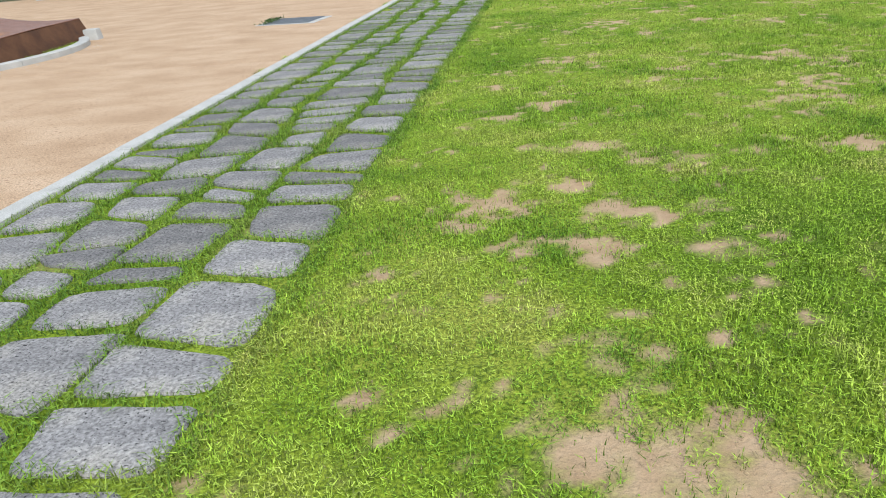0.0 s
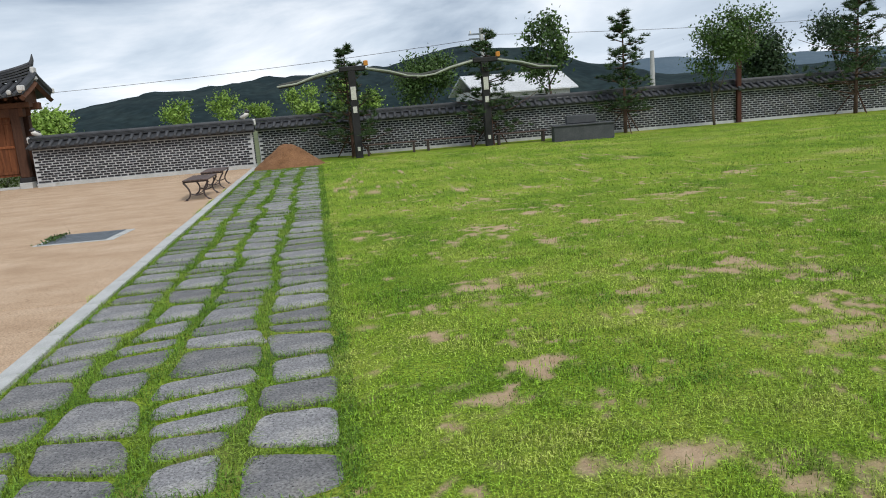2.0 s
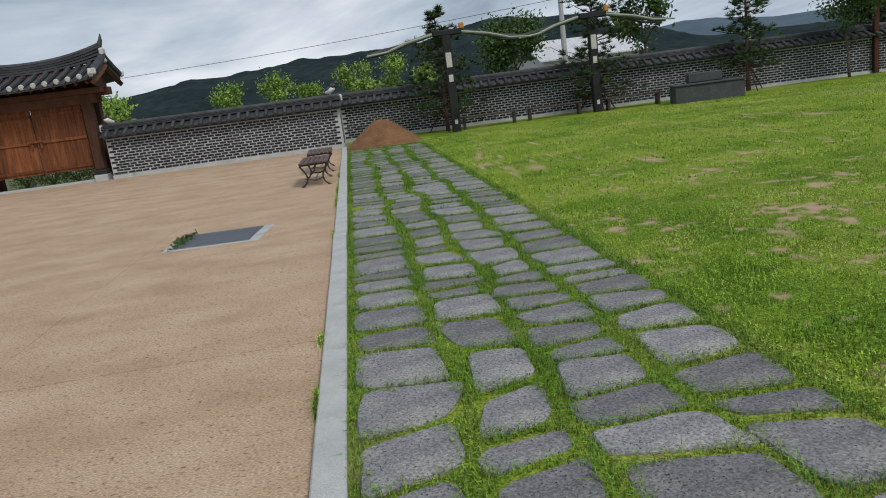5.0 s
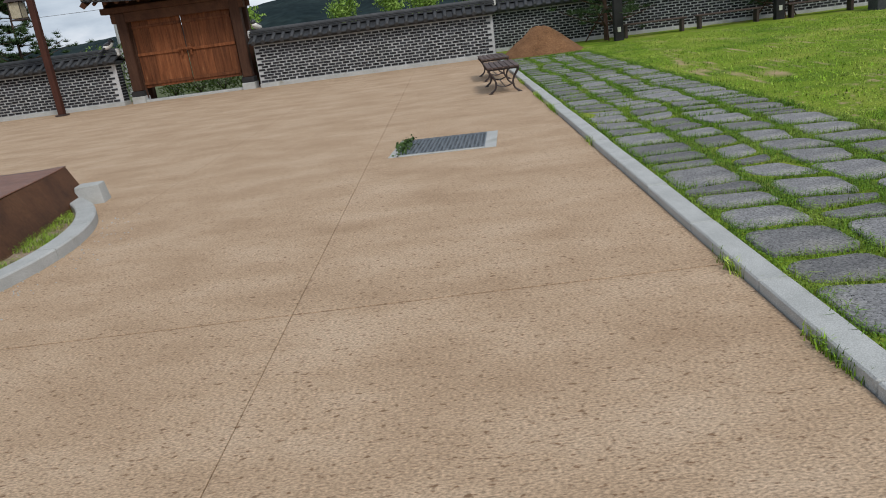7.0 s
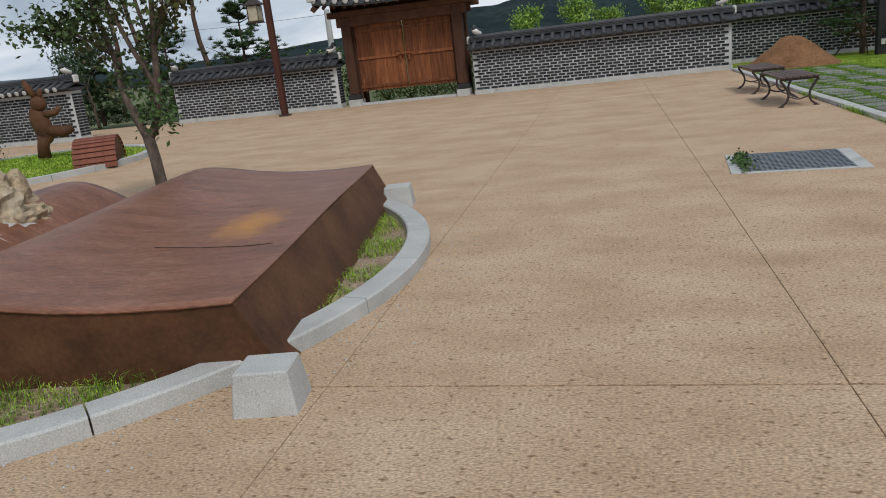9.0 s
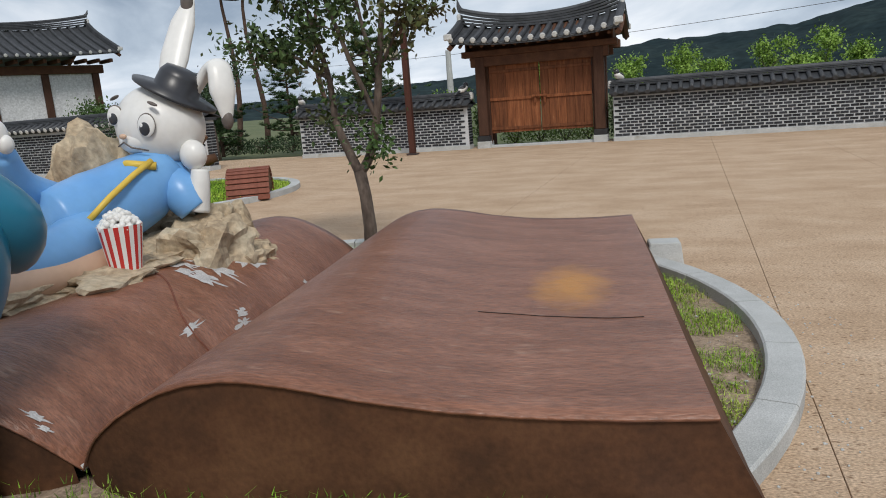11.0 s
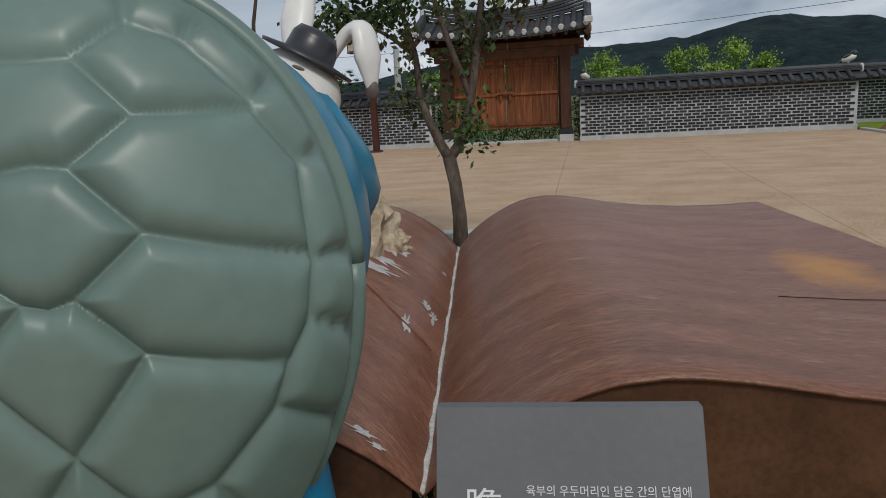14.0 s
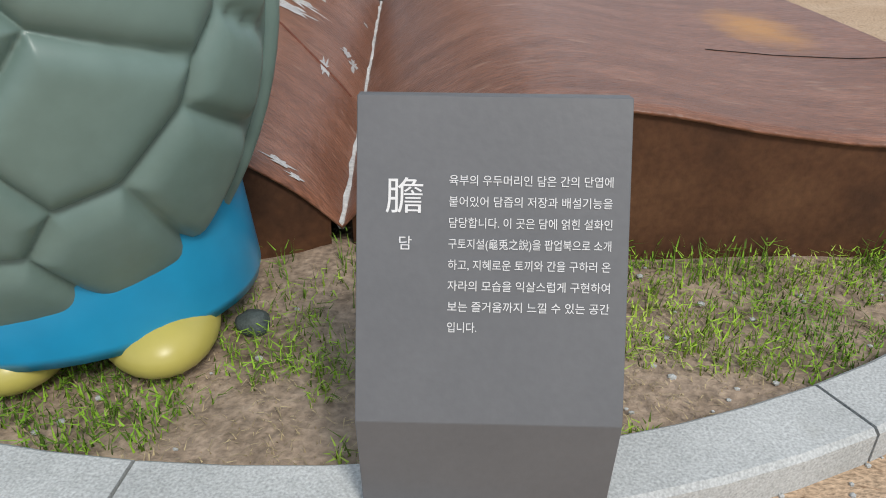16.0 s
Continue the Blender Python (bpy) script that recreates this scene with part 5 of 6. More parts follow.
# the forked tree at the head of the book
def build_book_tree():
    rng = np.random.default_rng(11)
    t = thing("crape_myrtle_tree", "slender forked tree with reddening leaves behind the book", "tree", pose(-8.07, 17.62, 0.02))
    bm, tips = bmesh.new(), []
    tube(bm, [(0, 0, -0.05), (0.0, 0.02, 0.3), (-0.03, 0.05, 0.6), (-0.08, 0.08, 0.84)], [0.075, 0.065, 0.06, 0.062], 10)
    fork = Vector((-0.08, 0.08, 0.84))
    for pts, rr in (([(-0.08, 0.08, 0.82), (-0.2, 0.12, 1.05), (-0.32, 0.15, 1.35), (-0.36, 0.18, 1.75), (-0.48, 0.2, 2.2), (-0.62, 0.25, 2.7)], [0.05, 0.045, 0.035, 0.03, 0.022, 0.01]),
                    ([(-0.08, 0.08, 0.82), (0.04, 0.1, 1.0), (0.14, 0.1, 1.35), (0.22, 0.08, 1.8), (0.3, 0.1, 2.4), (0.34, 0.1, 3.1), (0.4, 0.1, 3.7)], [0.05, 0.045, 0.04, 0.034, 0.028, 0.02, 0.008]),
                    ([(0.14, 0.1, 1.35), (0.0, 0.0, 1.8), (-0.15, -0.05, 2.3), (-0.35, -0.1, 2.9), (-0.45, -0.1, 3.3)], [0.03, 0.026, 0.02, 0.015, 0.006]),
                    ([(0.2, 0.08, 1.75), (0.02, 0.2, 2.3), (-0.08, 0.3, 2.9), (-0.05, 0.3, 3.4)], [0.026, 0.02, 0.014, 0.006]),
                    ([(-0.36, 0.18, 1.75), (-0.6, 0.1, 1.95), (-0.85, 0.05, 2.05), (-1.05, 0.0, 2.0)], [0.022, 0.016, 0.01, 0.005]),
                    ([(0.22, 0.08, 1.8), (0.42, 0.0, 2.05), (0.55, -0.05, 2.4)], [0.02, 0.013, 0.005]),
                    ([(-0.48, 0.2, 2.2), (-0.75, 0.15, 2.45), (-0.9, 0.1, 2.75)], [0.018, 0.012, 0.005])):
        lim, rad = smooth_path(pts, rr, 4)
        tube(bm, lim, rad, 8)
        tips.extend(lim[len(lim) // 2:])
        for _ in range(7):
            k = rng.integers(len(lim) // 3, len(lim))
            d = Vector((rng.normal(), rng.normal(), abs(rng.normal()) * 0.5)).normalized() * rng.uniform(0.15, 0.38)
            tube(bm, [lim[k], lim[k] + d * 0.5 + Vector((0, 0, 0.03)), lim[k] + d], [rad[k] * 0.4, rad[k] * 0.3, 0.003], 5)
            tips.extend([lim[k] + d * 0.6, lim[k] + d, lim[k] + d])
    part("trunk", bm, M_BARK, t, "forked grey-brown trunk", True)
    tp = np.array([tuple(p) for p in tips])
    tp = tp[tp[:, 2] > 1.05]
    picks = tp[rng.random(len(tp)) < 0.75]
    c = picks[rng.integers(0, len(picks), 4600)] + rng.normal(size=(4600, 3)) * 0.095
    part("crown", tri_cloud("crown", leaf_cloud(c, 0.075, rng, 0.6), M_LEAF), None, t, "loose green and reddish leaves")
    sh = rng.normal(size=(240, 3)) * np.array([0.12, 0.12, 0.14]) + np.array([0.12, 0.05, 1.12])
    tagged(part("shoot", tri_cloud("shoot", leaf_cloud(sh, 0.07, rng, 0.6), M_MIDLEAF), None, t, "fresh green shoots at the fork"), kind="stuff")


build_book_tree()

# behind the lawn wall
pine("young pine with wooden props beside the lawn wall", 3.55, 33.2, 3.95, 1, 1.75, 0.10, 8, 6, 30, 7, props=True)
pine("young pine with wooden props beside the lawn wall", 8.75, 33.1, 4.1, 2, 1.9, 0.10, 8, 6, 30, 7, props=True)
pine("slim pine with clipped layers beside the planter", 13.9, 32.7, 4.5, 3, 1.6, 0.14, 8, 6, 30, 7, props=True)
pine("broad young pine by the far end of the wall", 22.9, 31.7, 4.6, 4, 2.5, 0.12, 8, 6, 30, 7, props=True)
broadleaf("upright young tree with fresh light green leaves", 17.4, 32.4, 5.9, 5, M_MIDLEAF, trunk=0.31, r=0.055, count=5600, leaf_size=0.13, clump=0.26, split=3)
broadleaf("leafy tree rising behind the tiled wall", 7.0, 40, 5.2, 6, M_MIDLEAF, trunk=0.36, r=0.09, count=6500, leaf_size=0.15, clump=0.3)
broadleaf("thin tree with few leaves behind the wall", 13.8, 40, 6.6, 8, M_MIDLEAF, trunk=0.34, r=0.10, count=3400, leaf_size=0.19, clump=0.26, split=3, levels=3, sparse=0.5)
broadleaf("dark dense tree behind the wall", 24.5, 41, 5.0, 9, M_DARKLEAF, trunk=0.3, r=0.11, count=9000, leaf_size=0.18, clump=0.45)
broadleaf("dark leafy tree behind the wall", 28.5, 40, 5.4, 10, M_DARKLEAF, trunk=0.35, r=0.1, count=5000, leaf_size=0.17, clump=0.35)
for i, (x, y, h) in enumerate(((-20.0, 75, 4.2), (-10.0, 75, 4.4), (-5.6, 74, 4.7), (0.6, 76, 5.2), (4.8, 75, 5.1), (-3.0, 80, 4.0), (2.6, 66, 3.4), (-13.5, 52, 3.6), (-11.8, 47, 3.0), (-21.5, 78, 4.2), (7.6, 78, 4.0))):
    broadleaf("light green tree in the field beyond the wall", x, y, h * 1.12, 20 + i, M_LIME, trunk=0.34, r=0.08, count=1500, leaf_size=0.26, clump=0.36, split=3, sparse=0.4)
# west side
pine("tall pine with a bare leaning trunk and flat crown", -24.4, 40.2, 10.4, 31, 2.3, 0.66, 5, 6, 44, 10, r=0.14, curve=0.16, flat=0.12, len_n=0.3)
pine("tall pine with a bare reddish trunk and flat crown", -23.4, 40.5, 10.2, 32, 2.2, 0.68, 5, 6, 44, 10, r=0.14, curve=0.2, flat=0.12, len_n=0.3)
pine("tall curving pine with a high crown", -19.8, 40.0, 9.6, 33, 2.2, 0.68, 4, 6, 44, 10, r=0.14, curve=0.28, flat=0.12, len_n=0.3)
pine("bushy dark pine behind the west wall", -16.4, 36.6, 4.4, 34, 2.2, 0.08, 9, 6)
pine("bushy dark pine near the opening in the wall", -20.2, 37.5, 4.2, 35, 1.7, 0.1, 8, 6)
pine("low dark pine beside the far wall", -22.5, 36.0, 3.0, 36, 1.4, 0.1, 7, 6)
broadleaf("small garden tree by the opening in the wall", -21.6, 34.5, 4.2, 37, M_DARKLEAF, trunk=0.36, r=0.06, count=2600, leaf_size=0.12, clump=0.22)
broadleaf("garden tree behind the far wall", -27.5, 35.0, 3.6, 38, M_MIDLEAF, trunk=0.3, r=0.07, count=3000, leaf_size=0.13, clump=0.3)
for i in range(5):
    shrub("low clipped hedge beside the opening", -23.6 + 1.35 * i, 36.6 - 0.12 * i, 0.75, 0.4, 0.62, 50 + i, M_DARKLEAF, 1100, 0.08, "hedge", "hedge")
for i, x in enumerate((-10.3, -9.5, -8.7, -8.0)):
    shrub("yellow-green plants behind the gate", x, 34.0 + 0.1 * (i % 2), 0.5, 0.3, 0.55, 60 + i, M_LIME, 700, 0.07)
shrub("green shrub between the gate and the wall", -7.12, 33.35, 0.22, 0.3, 1.3, 66, M_MIDLEAF, 900, 0.07)
shrub("green shrub between the gate and the wall", -11.2, 33.35, 0.2, 0.3, 1.2, 67, M_MIDLEAF, 800, 0.07)
shrub("tall light shrub behind the west wall", -12.4, 34.6, 0.9, 0.7, 1.9, 68, M_LIME, 1200, 0.1)


# ---- second round bed, with the far sculptures ----
def build_far_bed():
    cx, cy, R = -15.3, 22.8, 3.1
    bed = thing("grass_bed", "round grass bed with a granite edge", "planting bed", pose(cx, cy, 0), kind="structure")
    bm = bmesh.new()
    bmesh.ops.create_circle(bm, cap_ends=True, segments=64, radius=R - 0.12, matrix=pose(0, 0, 0.06))
    part("turf", bm, M_LAWN, bed)
    for i in range(24):
        bm = bmesh.new()
        a0, a1 = 2 * math.pi * i / 24 + 0.002, 2 * math.pi * (i + 1) / 24 - 0.002
        cols = []
        for j in range(4):
            a = a0 + (a1 - a0) * j / 3
            cols.append([bm.verts.new((r * math.cos(a), r * math.sin(a), z)) for r, z in ((R - 0.18, -0.1), (R - 0.18, 0.1), (R, 0.1), (R, -0.1))])
        for p, q in zip(cols, cols[1:]):
            for k in range(3):
                bm.faces.new((p[k], p[k + 1], q[k + 1], q[k]))
        bm.faces.new(list(reversed(cols[0])))
        bm.faces.new(cols[-1])
        bmesh.ops.recalc_face_normals(bm, faces=bm.faces)
        part("kerb_stone", bm, M_GRANITE, bed)


build_far_bed()


def build_cutout():
    bm = bmesh.new()
    blob(bm, (0, 0, 0.75), (0.2, 0.12, 0.42), 0, Euler((0, radians(-12), 0)))
    blob(bm, (0.04, 0, 1.2), (0.17, 0.13, 0.17), 0)
    limb(bm, [(0.02, 0, 1.3), (-0.1, 0, 1.55), (-0.16, 0, 1.72)], [0.06, 0.08, 0.03], 0)
    limb(bm, [(0.1, 0, 1.3), (0.12, 0, 1.45), (0.14, 0, 1.52)], [0.05, 0.06, 0.02], 0)
    limb(bm, [(0, 0, 0.5), (-0.08, 0, 0.28), (-0.1, 0, 0.05)], [0.14, 0.12, 0.14], 0)
    limb(bm, [(0.1, 0, 0.62), (0.42, 0, 0.56), (0.6, 0, 0.62)], [0.13, 0.12, 0.09], 0)
    limb(bm, [(0.1, 0, 0.95), (0.34, 0, 0.98), (0.45, 0, 1.08)], [0.08, 0.07, 0.05], 0)
    bmesh.ops.recalc_face_normals(bm, faces=bm.faces)
    ob = part("animal_statue", bm, [M_STEEL_SIDE], at=pose(-15.2, 24.3, 0.06, 0, 0, 20))
    tagged(ob, "rust-brown leaping animal statue on the grass bed", "statue")


build_cutout()


def build_drum():
    d = thing("arched_bench", "half-round bench with red slats and dark end", "bench", pose(-13.05, 22.55, 0.02, 0, 0, -62))
    R, W = 0.52, 0.75
    bm = bmesh.new()
    prof = [(R * 1.25 * math.cos(math.pi * k / 16), R * math.sin(math.pi * k / 16)) for k in range(17)]
    a = [bm.verts.new((x, 0.03, z)) for x, z in prof]
    b = [bm.verts.new((x, W - 0.03, z)) for x, z in prof]
    bm.faces.new(a)
    bm.faces.new(list(reversed(b)))
    for k in range(16):
        bm.faces.new((a[k], b[k], b[k + 1], a[k + 1]))
    bmesh.ops.recalc_face_normals(bm, faces=bm.faces)
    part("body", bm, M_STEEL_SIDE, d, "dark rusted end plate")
    for k in range(16):
        an = math.pi * (k + 0.5) / 16
        part("slat", boxed(-0.045, 0.045, 0, W, -0.012, 0.012, 0.004), M_REDROOF, d,
             at=Matrix.Translation((R * 1.27 * math.cos(an), 0, R * 1.02 * math.sin(an) + 0.005)) @ pose(0, 0, 0, 0, 90 - math.degrees(math.atan2(math.sin(an) * 1.25, math.cos(an))), 0))


build_drum()


def build_topiary():
    for i, (x, y, r, h) in enumerate(((-17.3, 24.6, 0.5, 1.7), (-16.6, 22.4, 0.35, 0.5))):
        shrub("clipped dark green bush on the grass bed", x, y, r, r, h, 80 + i, M_DARKLEAF, 2200, 0.06, "bush", "bush")
    shrub("small bush with yellowish leaves beside the bench", -13.7, 24.0, 0.35, 0.3, 0.45, 84, M_LIME, 350, 0.07, "bush", "bush")


build_topiary()


# ---- street furniture ----
def build_bench():
    b = thing("park_bench", "backless bench with brown slats and curved iron legs", "bench", pose(-0.43, 22.62, 0), "park benches along the kerb")
    for i in range(6):
        x = -0.235 + 0.094 * i
        part("slat", boxed(x - 0.041, x + 0.041, 0, 1.5, 0.425, 0.455, 0.006), M_SLAT, b)
    for y in (0.06, 1.44):
        leg = part("leg_frame", boxed(-0.27, 0.27, y - 0.02, y + 0.02, 0.395, 0.424, 0.005), M_IRON, b, "curved cast iron leg frame")
        for s in (-1, 1):
            lim, rr = smooth_path([(s * 0.27, y, 0.40), (s * 0.215, y, 0.33), (s * 0.15, y, 0.20), (s * 0.17, y, 0.08), (s * 0.255, y, 0.012)], [0.02, 0.022, 0.018, 0.018, 0.02], 5)
            part("leg", tubed(lim, rr, 6), M_IRON, leg)
            part("foot", boxed(s * 0.25 - 0.04, s * 0.25 + 0.04, y - 0.025, y + 0.025, 0, 0.014, 0.003), M_IRON, leg)
        lim, rr = smooth_path([(-0.16, y, 0.16), (0, y, 0.11), (0.16, y, 0.16)], [0.013, 0.013, 0.013], 5)
        part("stretcher", tubed(lim, rr, 6), M_IRON, leg)
    part("tie_rod", tubed([(0, 0.06, 0.12), (0, 1.44, 0.12)], 0.01, 6), M_IRON, b)
    return b


BENCH = build_bench()
copy_thing(BENCH, pose(-0.40, 25.05, 0, 0, 0, 1.0))


def build_drain():
    d = thing("drain_grating", "galvanised drain grating in a worn concrete frame", "drain", pose(-1.49, 18.22, 0.004, 0, 0, -5))
    hx, hy = 0.60, 0.52
    for x0, x1, y0, y1 in ((-hx, -hx + 0.1, -hy, hy), (hx - 0.13, hx, -hy, hy), (-hx + 0.101, hx - 0.131, -hy, -hy + 0.06), (-hx + 0.101, hx - 0.131, hy - 0.05, hy)):
        part("frame_side", boxed(x0, x1, y0, y1, -0.05, 0.006, 0.004), M_GRANITE, d, "worn grey concrete rim")
    part("pit", boxed(-hx + 0.1, hx - 0.13, -hy + 0.06, hy - 0.05, -0.05, -0.003), M_DARK, d, "dark drain pit")
    xs0, xs1, ys0, ys1 = -hx + 0.105, hx - 0.135, -hy + 0.065, hy - 0.055
    for i in range(22):
        x = xs0 + (xs1 - xs0) * i / 21
        part("bar", boxed(x - 0.008, x + 0.008, ys0, ys1, -0.002, 0.008), M_GALV, d)
    for i in range(14):
        y = ys0 + (ys1 - ys0) * i / 13
        part("cross_bar", boxed(xs0, xs1, y - 0.009, y + 0.009, 0.0085, 0.013), M_GALV, d)
    rng = np.random.default_rng(3)
    c = rng.normal(size=(260, 3)) * np.array([0.045, 0.22, 0.02]) + np.array([-hx + 0.13, -0.05, 0.04])
    tagged(part("weeds", tri_cloud("weeds", leaf_cloud(c, 0.045, rng), M_MIDLEAF), None, d, "weeds at the rim"), kind="stuff")


build_drain()


def build_heap():
    bm = bmesh.new()
    R, S = 26, 56
    rows = []
    for i in range(R + 1):
        r = i / R
        row = []
        for k in range(S):
            a = 2 * math.pi * k / S
            w = 1 + 0.13 * noise.noise(Vector((math.cos(a) * 1.4, math.sin(a) * 1.4, 2)))
            x, y = 1.2 * r * w * math.cos(a), 1.0 * r * w * math.sin(a)
            z = 1.0 * (1 - r) ** 1.15 * (1 - 0.25 * (1 - r) ** 4) + 0.06 * noise.noise(Vector((x * 3, y * 3, 5))) * (1 - r) + 0.05 * noise.noise(Vector((x * 9, y * 9, 1))) * (1 - r * 0.6)
            row.append(bm.verts.new((x, y, z + 0.02)))
        rows.append(row)
    for a, b in zip(rows[1:], rows[2:]):
        for k in range(S):
            bm.faces.new((a[k], b[k], b[(k + 1) % S], a[(k + 1) % S]))
    bm.faces.new(rows[1])
    bmesh.ops.recalc_face_normals(bm, faces=bm.faces)
    ob = part("soil_mound", bm, M_SAND, at=pose(1.28, 31.0, 0.0), smooth=True)
    tagged(ob, "heap of loose brown earth at the end of the stone path", "soil mound")


build_heap()


def build_frame_post(x, y):
    p = thing("canopy_post", "black steel post with folded canopy arms and notices", "post", pose(x, y, 0.0), "canopy posts beside the lawn")
    part("post", boxed(-0.13, 0.13, -0.11, 0.11, -0.03, 3.1, 0.012), M_POST, p, "black square post")
    part("head", boxed(-0.42, 0.5, -0.12, 0.12, 3.02, 3.2, 0.03), M_POST, p, "black head box")
    part("lamp_box", boxed(0.45, 0.6, -0.08, 0.08, 3.18, 3.36, 0.02), M_OCHREBOX, p, "orange lamp box")
    part("notice", boxed(-0.09, 0.09, -0.126, -0.112, 2.05, 2.5, 0.004), M_NOTICE, p, "pale printed notice")
    part("notice", boxed(-0.07, 0.07, -0.126, -0.112, 1.6, 1.82, 0.004), M_NOTICE, p, "small pale notice")
    part("emblem", boxed(-0.05, 0.05, -0.122, -0.112, 0.28, 0.42, 0.004), M_NOTICE, p)
    for s in (-1, 1):
        for y0 in (-0.6, 0.55):
            lim = [(s * 0.35, 0, 3.12), (s * 1.3, y0 * 0.6, 2.92), (s * 1.9, y0 * 0.85, 2.72), (s * 2.55, y0, 2.66)]
            part("arm", tubed(lim, [0.045, 0.04, 0.035, 0.03], 6), M_POST if y0 > 0 else M_ARM, p)
    for k, (x0, x1) in enumerate(((-2.5, -0.45), (0.55, 2.5))):
        bm = bmesh.new()
        tube(bm, [(x0, 0.0, 2.70), ((x0 + x1) / 2, 0.0, 2.86), (x1, 0, 3.10)] if k == 0 else [(x0, 0.0, 3.10), ((x0 + x1) / 2, 0.0, 2.86), (x1, 0, 2.70)], 0.07, 7)
        part("folded_canopy", bm, M_CANVAS, p, "rolled dark canvas")
    return p


M_OCHREBOX = surface("orange_plastic", [(0.5, 0.2, 0.03), (0.58, 0.26, 0.05)], 5, 0.5)
M_NOTICE = surface("printed_notice", [(0.42, 0.42, 0.36), (0.6, 0.6, 0.55)], 14, 0.6)
M_ARM = surface("pale_green_pole", [(0.28, 0.31, 0.25), (0.36, 0.39, 0.32)], 4, 0.6)
M_CANVAS = surface("dark_canvas", [(0.05, 0.055, 0.05), (0.085, 0.09, 0.08)], 6, 0.9, 0.3)
build_frame_post(3.70, 32.2)
build_frame_post(8.50, 32.5)


def build_wall_bench(x, y, rot, first=None):
    b = thing("wall_bench", "long low wooden bench along the wall", "bench", pose(x, y, 0.0, 0, 0, rot), "benches along the lawn wall")
    for k in range(3):
        part("slat", boxed(0, 1.9, -0.18 + 0.125 * k, -0.07 + 0.125 * k, 0.40, 0.44, 0.005), M_SLAT, b)
    for xx in (0.12, 1.78):
        part("leg", boxed(xx - 0.04, xx + 0.04, -0.16, 0.16, 0.0, 0.40, 0.006), M_IRON, b)
    return b


WB = build_wall_bench(3.95, 32.9, -4)
copy_thing(WB, pose(6.15, 32.85, 0, 0, 0, -4))
copy_thing(WB, pose(8.75, 32.55, 0, 0, 0, -5))


def build_planter():
    p = thing("planter_tank", "dark grey rectangular tank with a raised lid box", "planter", pose(11.55, 31.0, 0, 0, 0, -12))
    part("body", boxed(-1.05, 1.05, -0.4, 0.4, -0.03, 0.55, 0.02), M_PLANTER, p, "dark grey tank wall")
    part("rim", boxed(-1.09, 1.09, -0.44, 0.44, 0.551, 0.60, 0.01), M_PLANTER, p)
    part("box", boxed(-0.55, 0.5, 0.0, 0.38, 0.601, 0.90, 0.03), M_PLANTER, p, "raised dark box")


build_planter()


def build_lamp(x, y, h, rot, label):
    l = thing("street_lamp", label, "street lamp", pose(x, y, 0, 0, 0, rot), "wooden garden lamps")
    part("base", boxed(-0.15, 0.15, -0.15, 0.15, -0.02, 0.05, 0.01), M_IRON, l)
    part("post", boxed(-0.085, 0.085, -0.085, 0.085, 0.05, h, 0.01), M_LAMPWOOD, l, "reddish brown square post")
    part("cap", boxed(-0.3, 0.16, -0.16, 0.16, h, h + 0.05, 0.01), M_TILE, l)
    bm = bmesh.new()
    for s in (-1, 1):
        vs = [bm.verts.new(c) for c in ((-0.36, 0, h + 0.24), (0.22, 0, h + 0.24), (0.26, s * 0.24, h + 0.06), (-0.4, s * 0.24, h + 0.06))]
        bm.faces.new(vs if s > 0 else list(reversed(vs)))
    bmesh.ops.solidify(bm, geom=list(bm.faces), thickness=0.03)
    part("roof", bm, M_TILE, l, "small dark tiled roof")
    part("arm", tubed([(0, 0, h - 0.2), (0.42, 0, h - 0.12)], 0.03, 6), M_IRON, l)
    lan = part("lantern", boxed(0.26, 0.58, -0.16, 0.16, h - 0.82, h - 0.38, 0.02), M_GLASS, l, "pale glass lantern")
    for sx in (0.255, 0.57):
        for sy in (-0.165, 0.15):
            part("lantern_bar", boxed(sx, sx + 0.018, sy, sy + 0.018, h - 0.85, h - 0.36), M_IRON, lan)
    part("lantern_base", boxed(0.24, 0.60, -0.18, 0.18, h - 0.87, h - 0.83, 0.008), M_IRON, lan)
    bm = bmesh.new()
    lathe(bm, [(0.33, h - 0.37), (0.30, h - 0.33), (0.12, h - 0.2), (0.03, h - 0.12)], 4, pose(0.42, 0, 0) @ pose(0, 0, 0, 0, 0, 45))
    part("hood", bm, M_IRON, lan, "dark pyramid hood")


M_LAMPWOOD = surface("red_brown_timber", [(0.05, 0.018, 0.012), (0.082, 0.028, 0.018)], 5, 0.7, 0.3, 40, stretch=(3, 3, 0.4))
build_lamp(18.62, 32.75, 3.75, -8, "tall reddish wooden lamp post beside the lawn wall")
build_lamp(-12.79, 31.41, 3.62, 180, "dark wooden lamp post with a square lantern by the west wall")


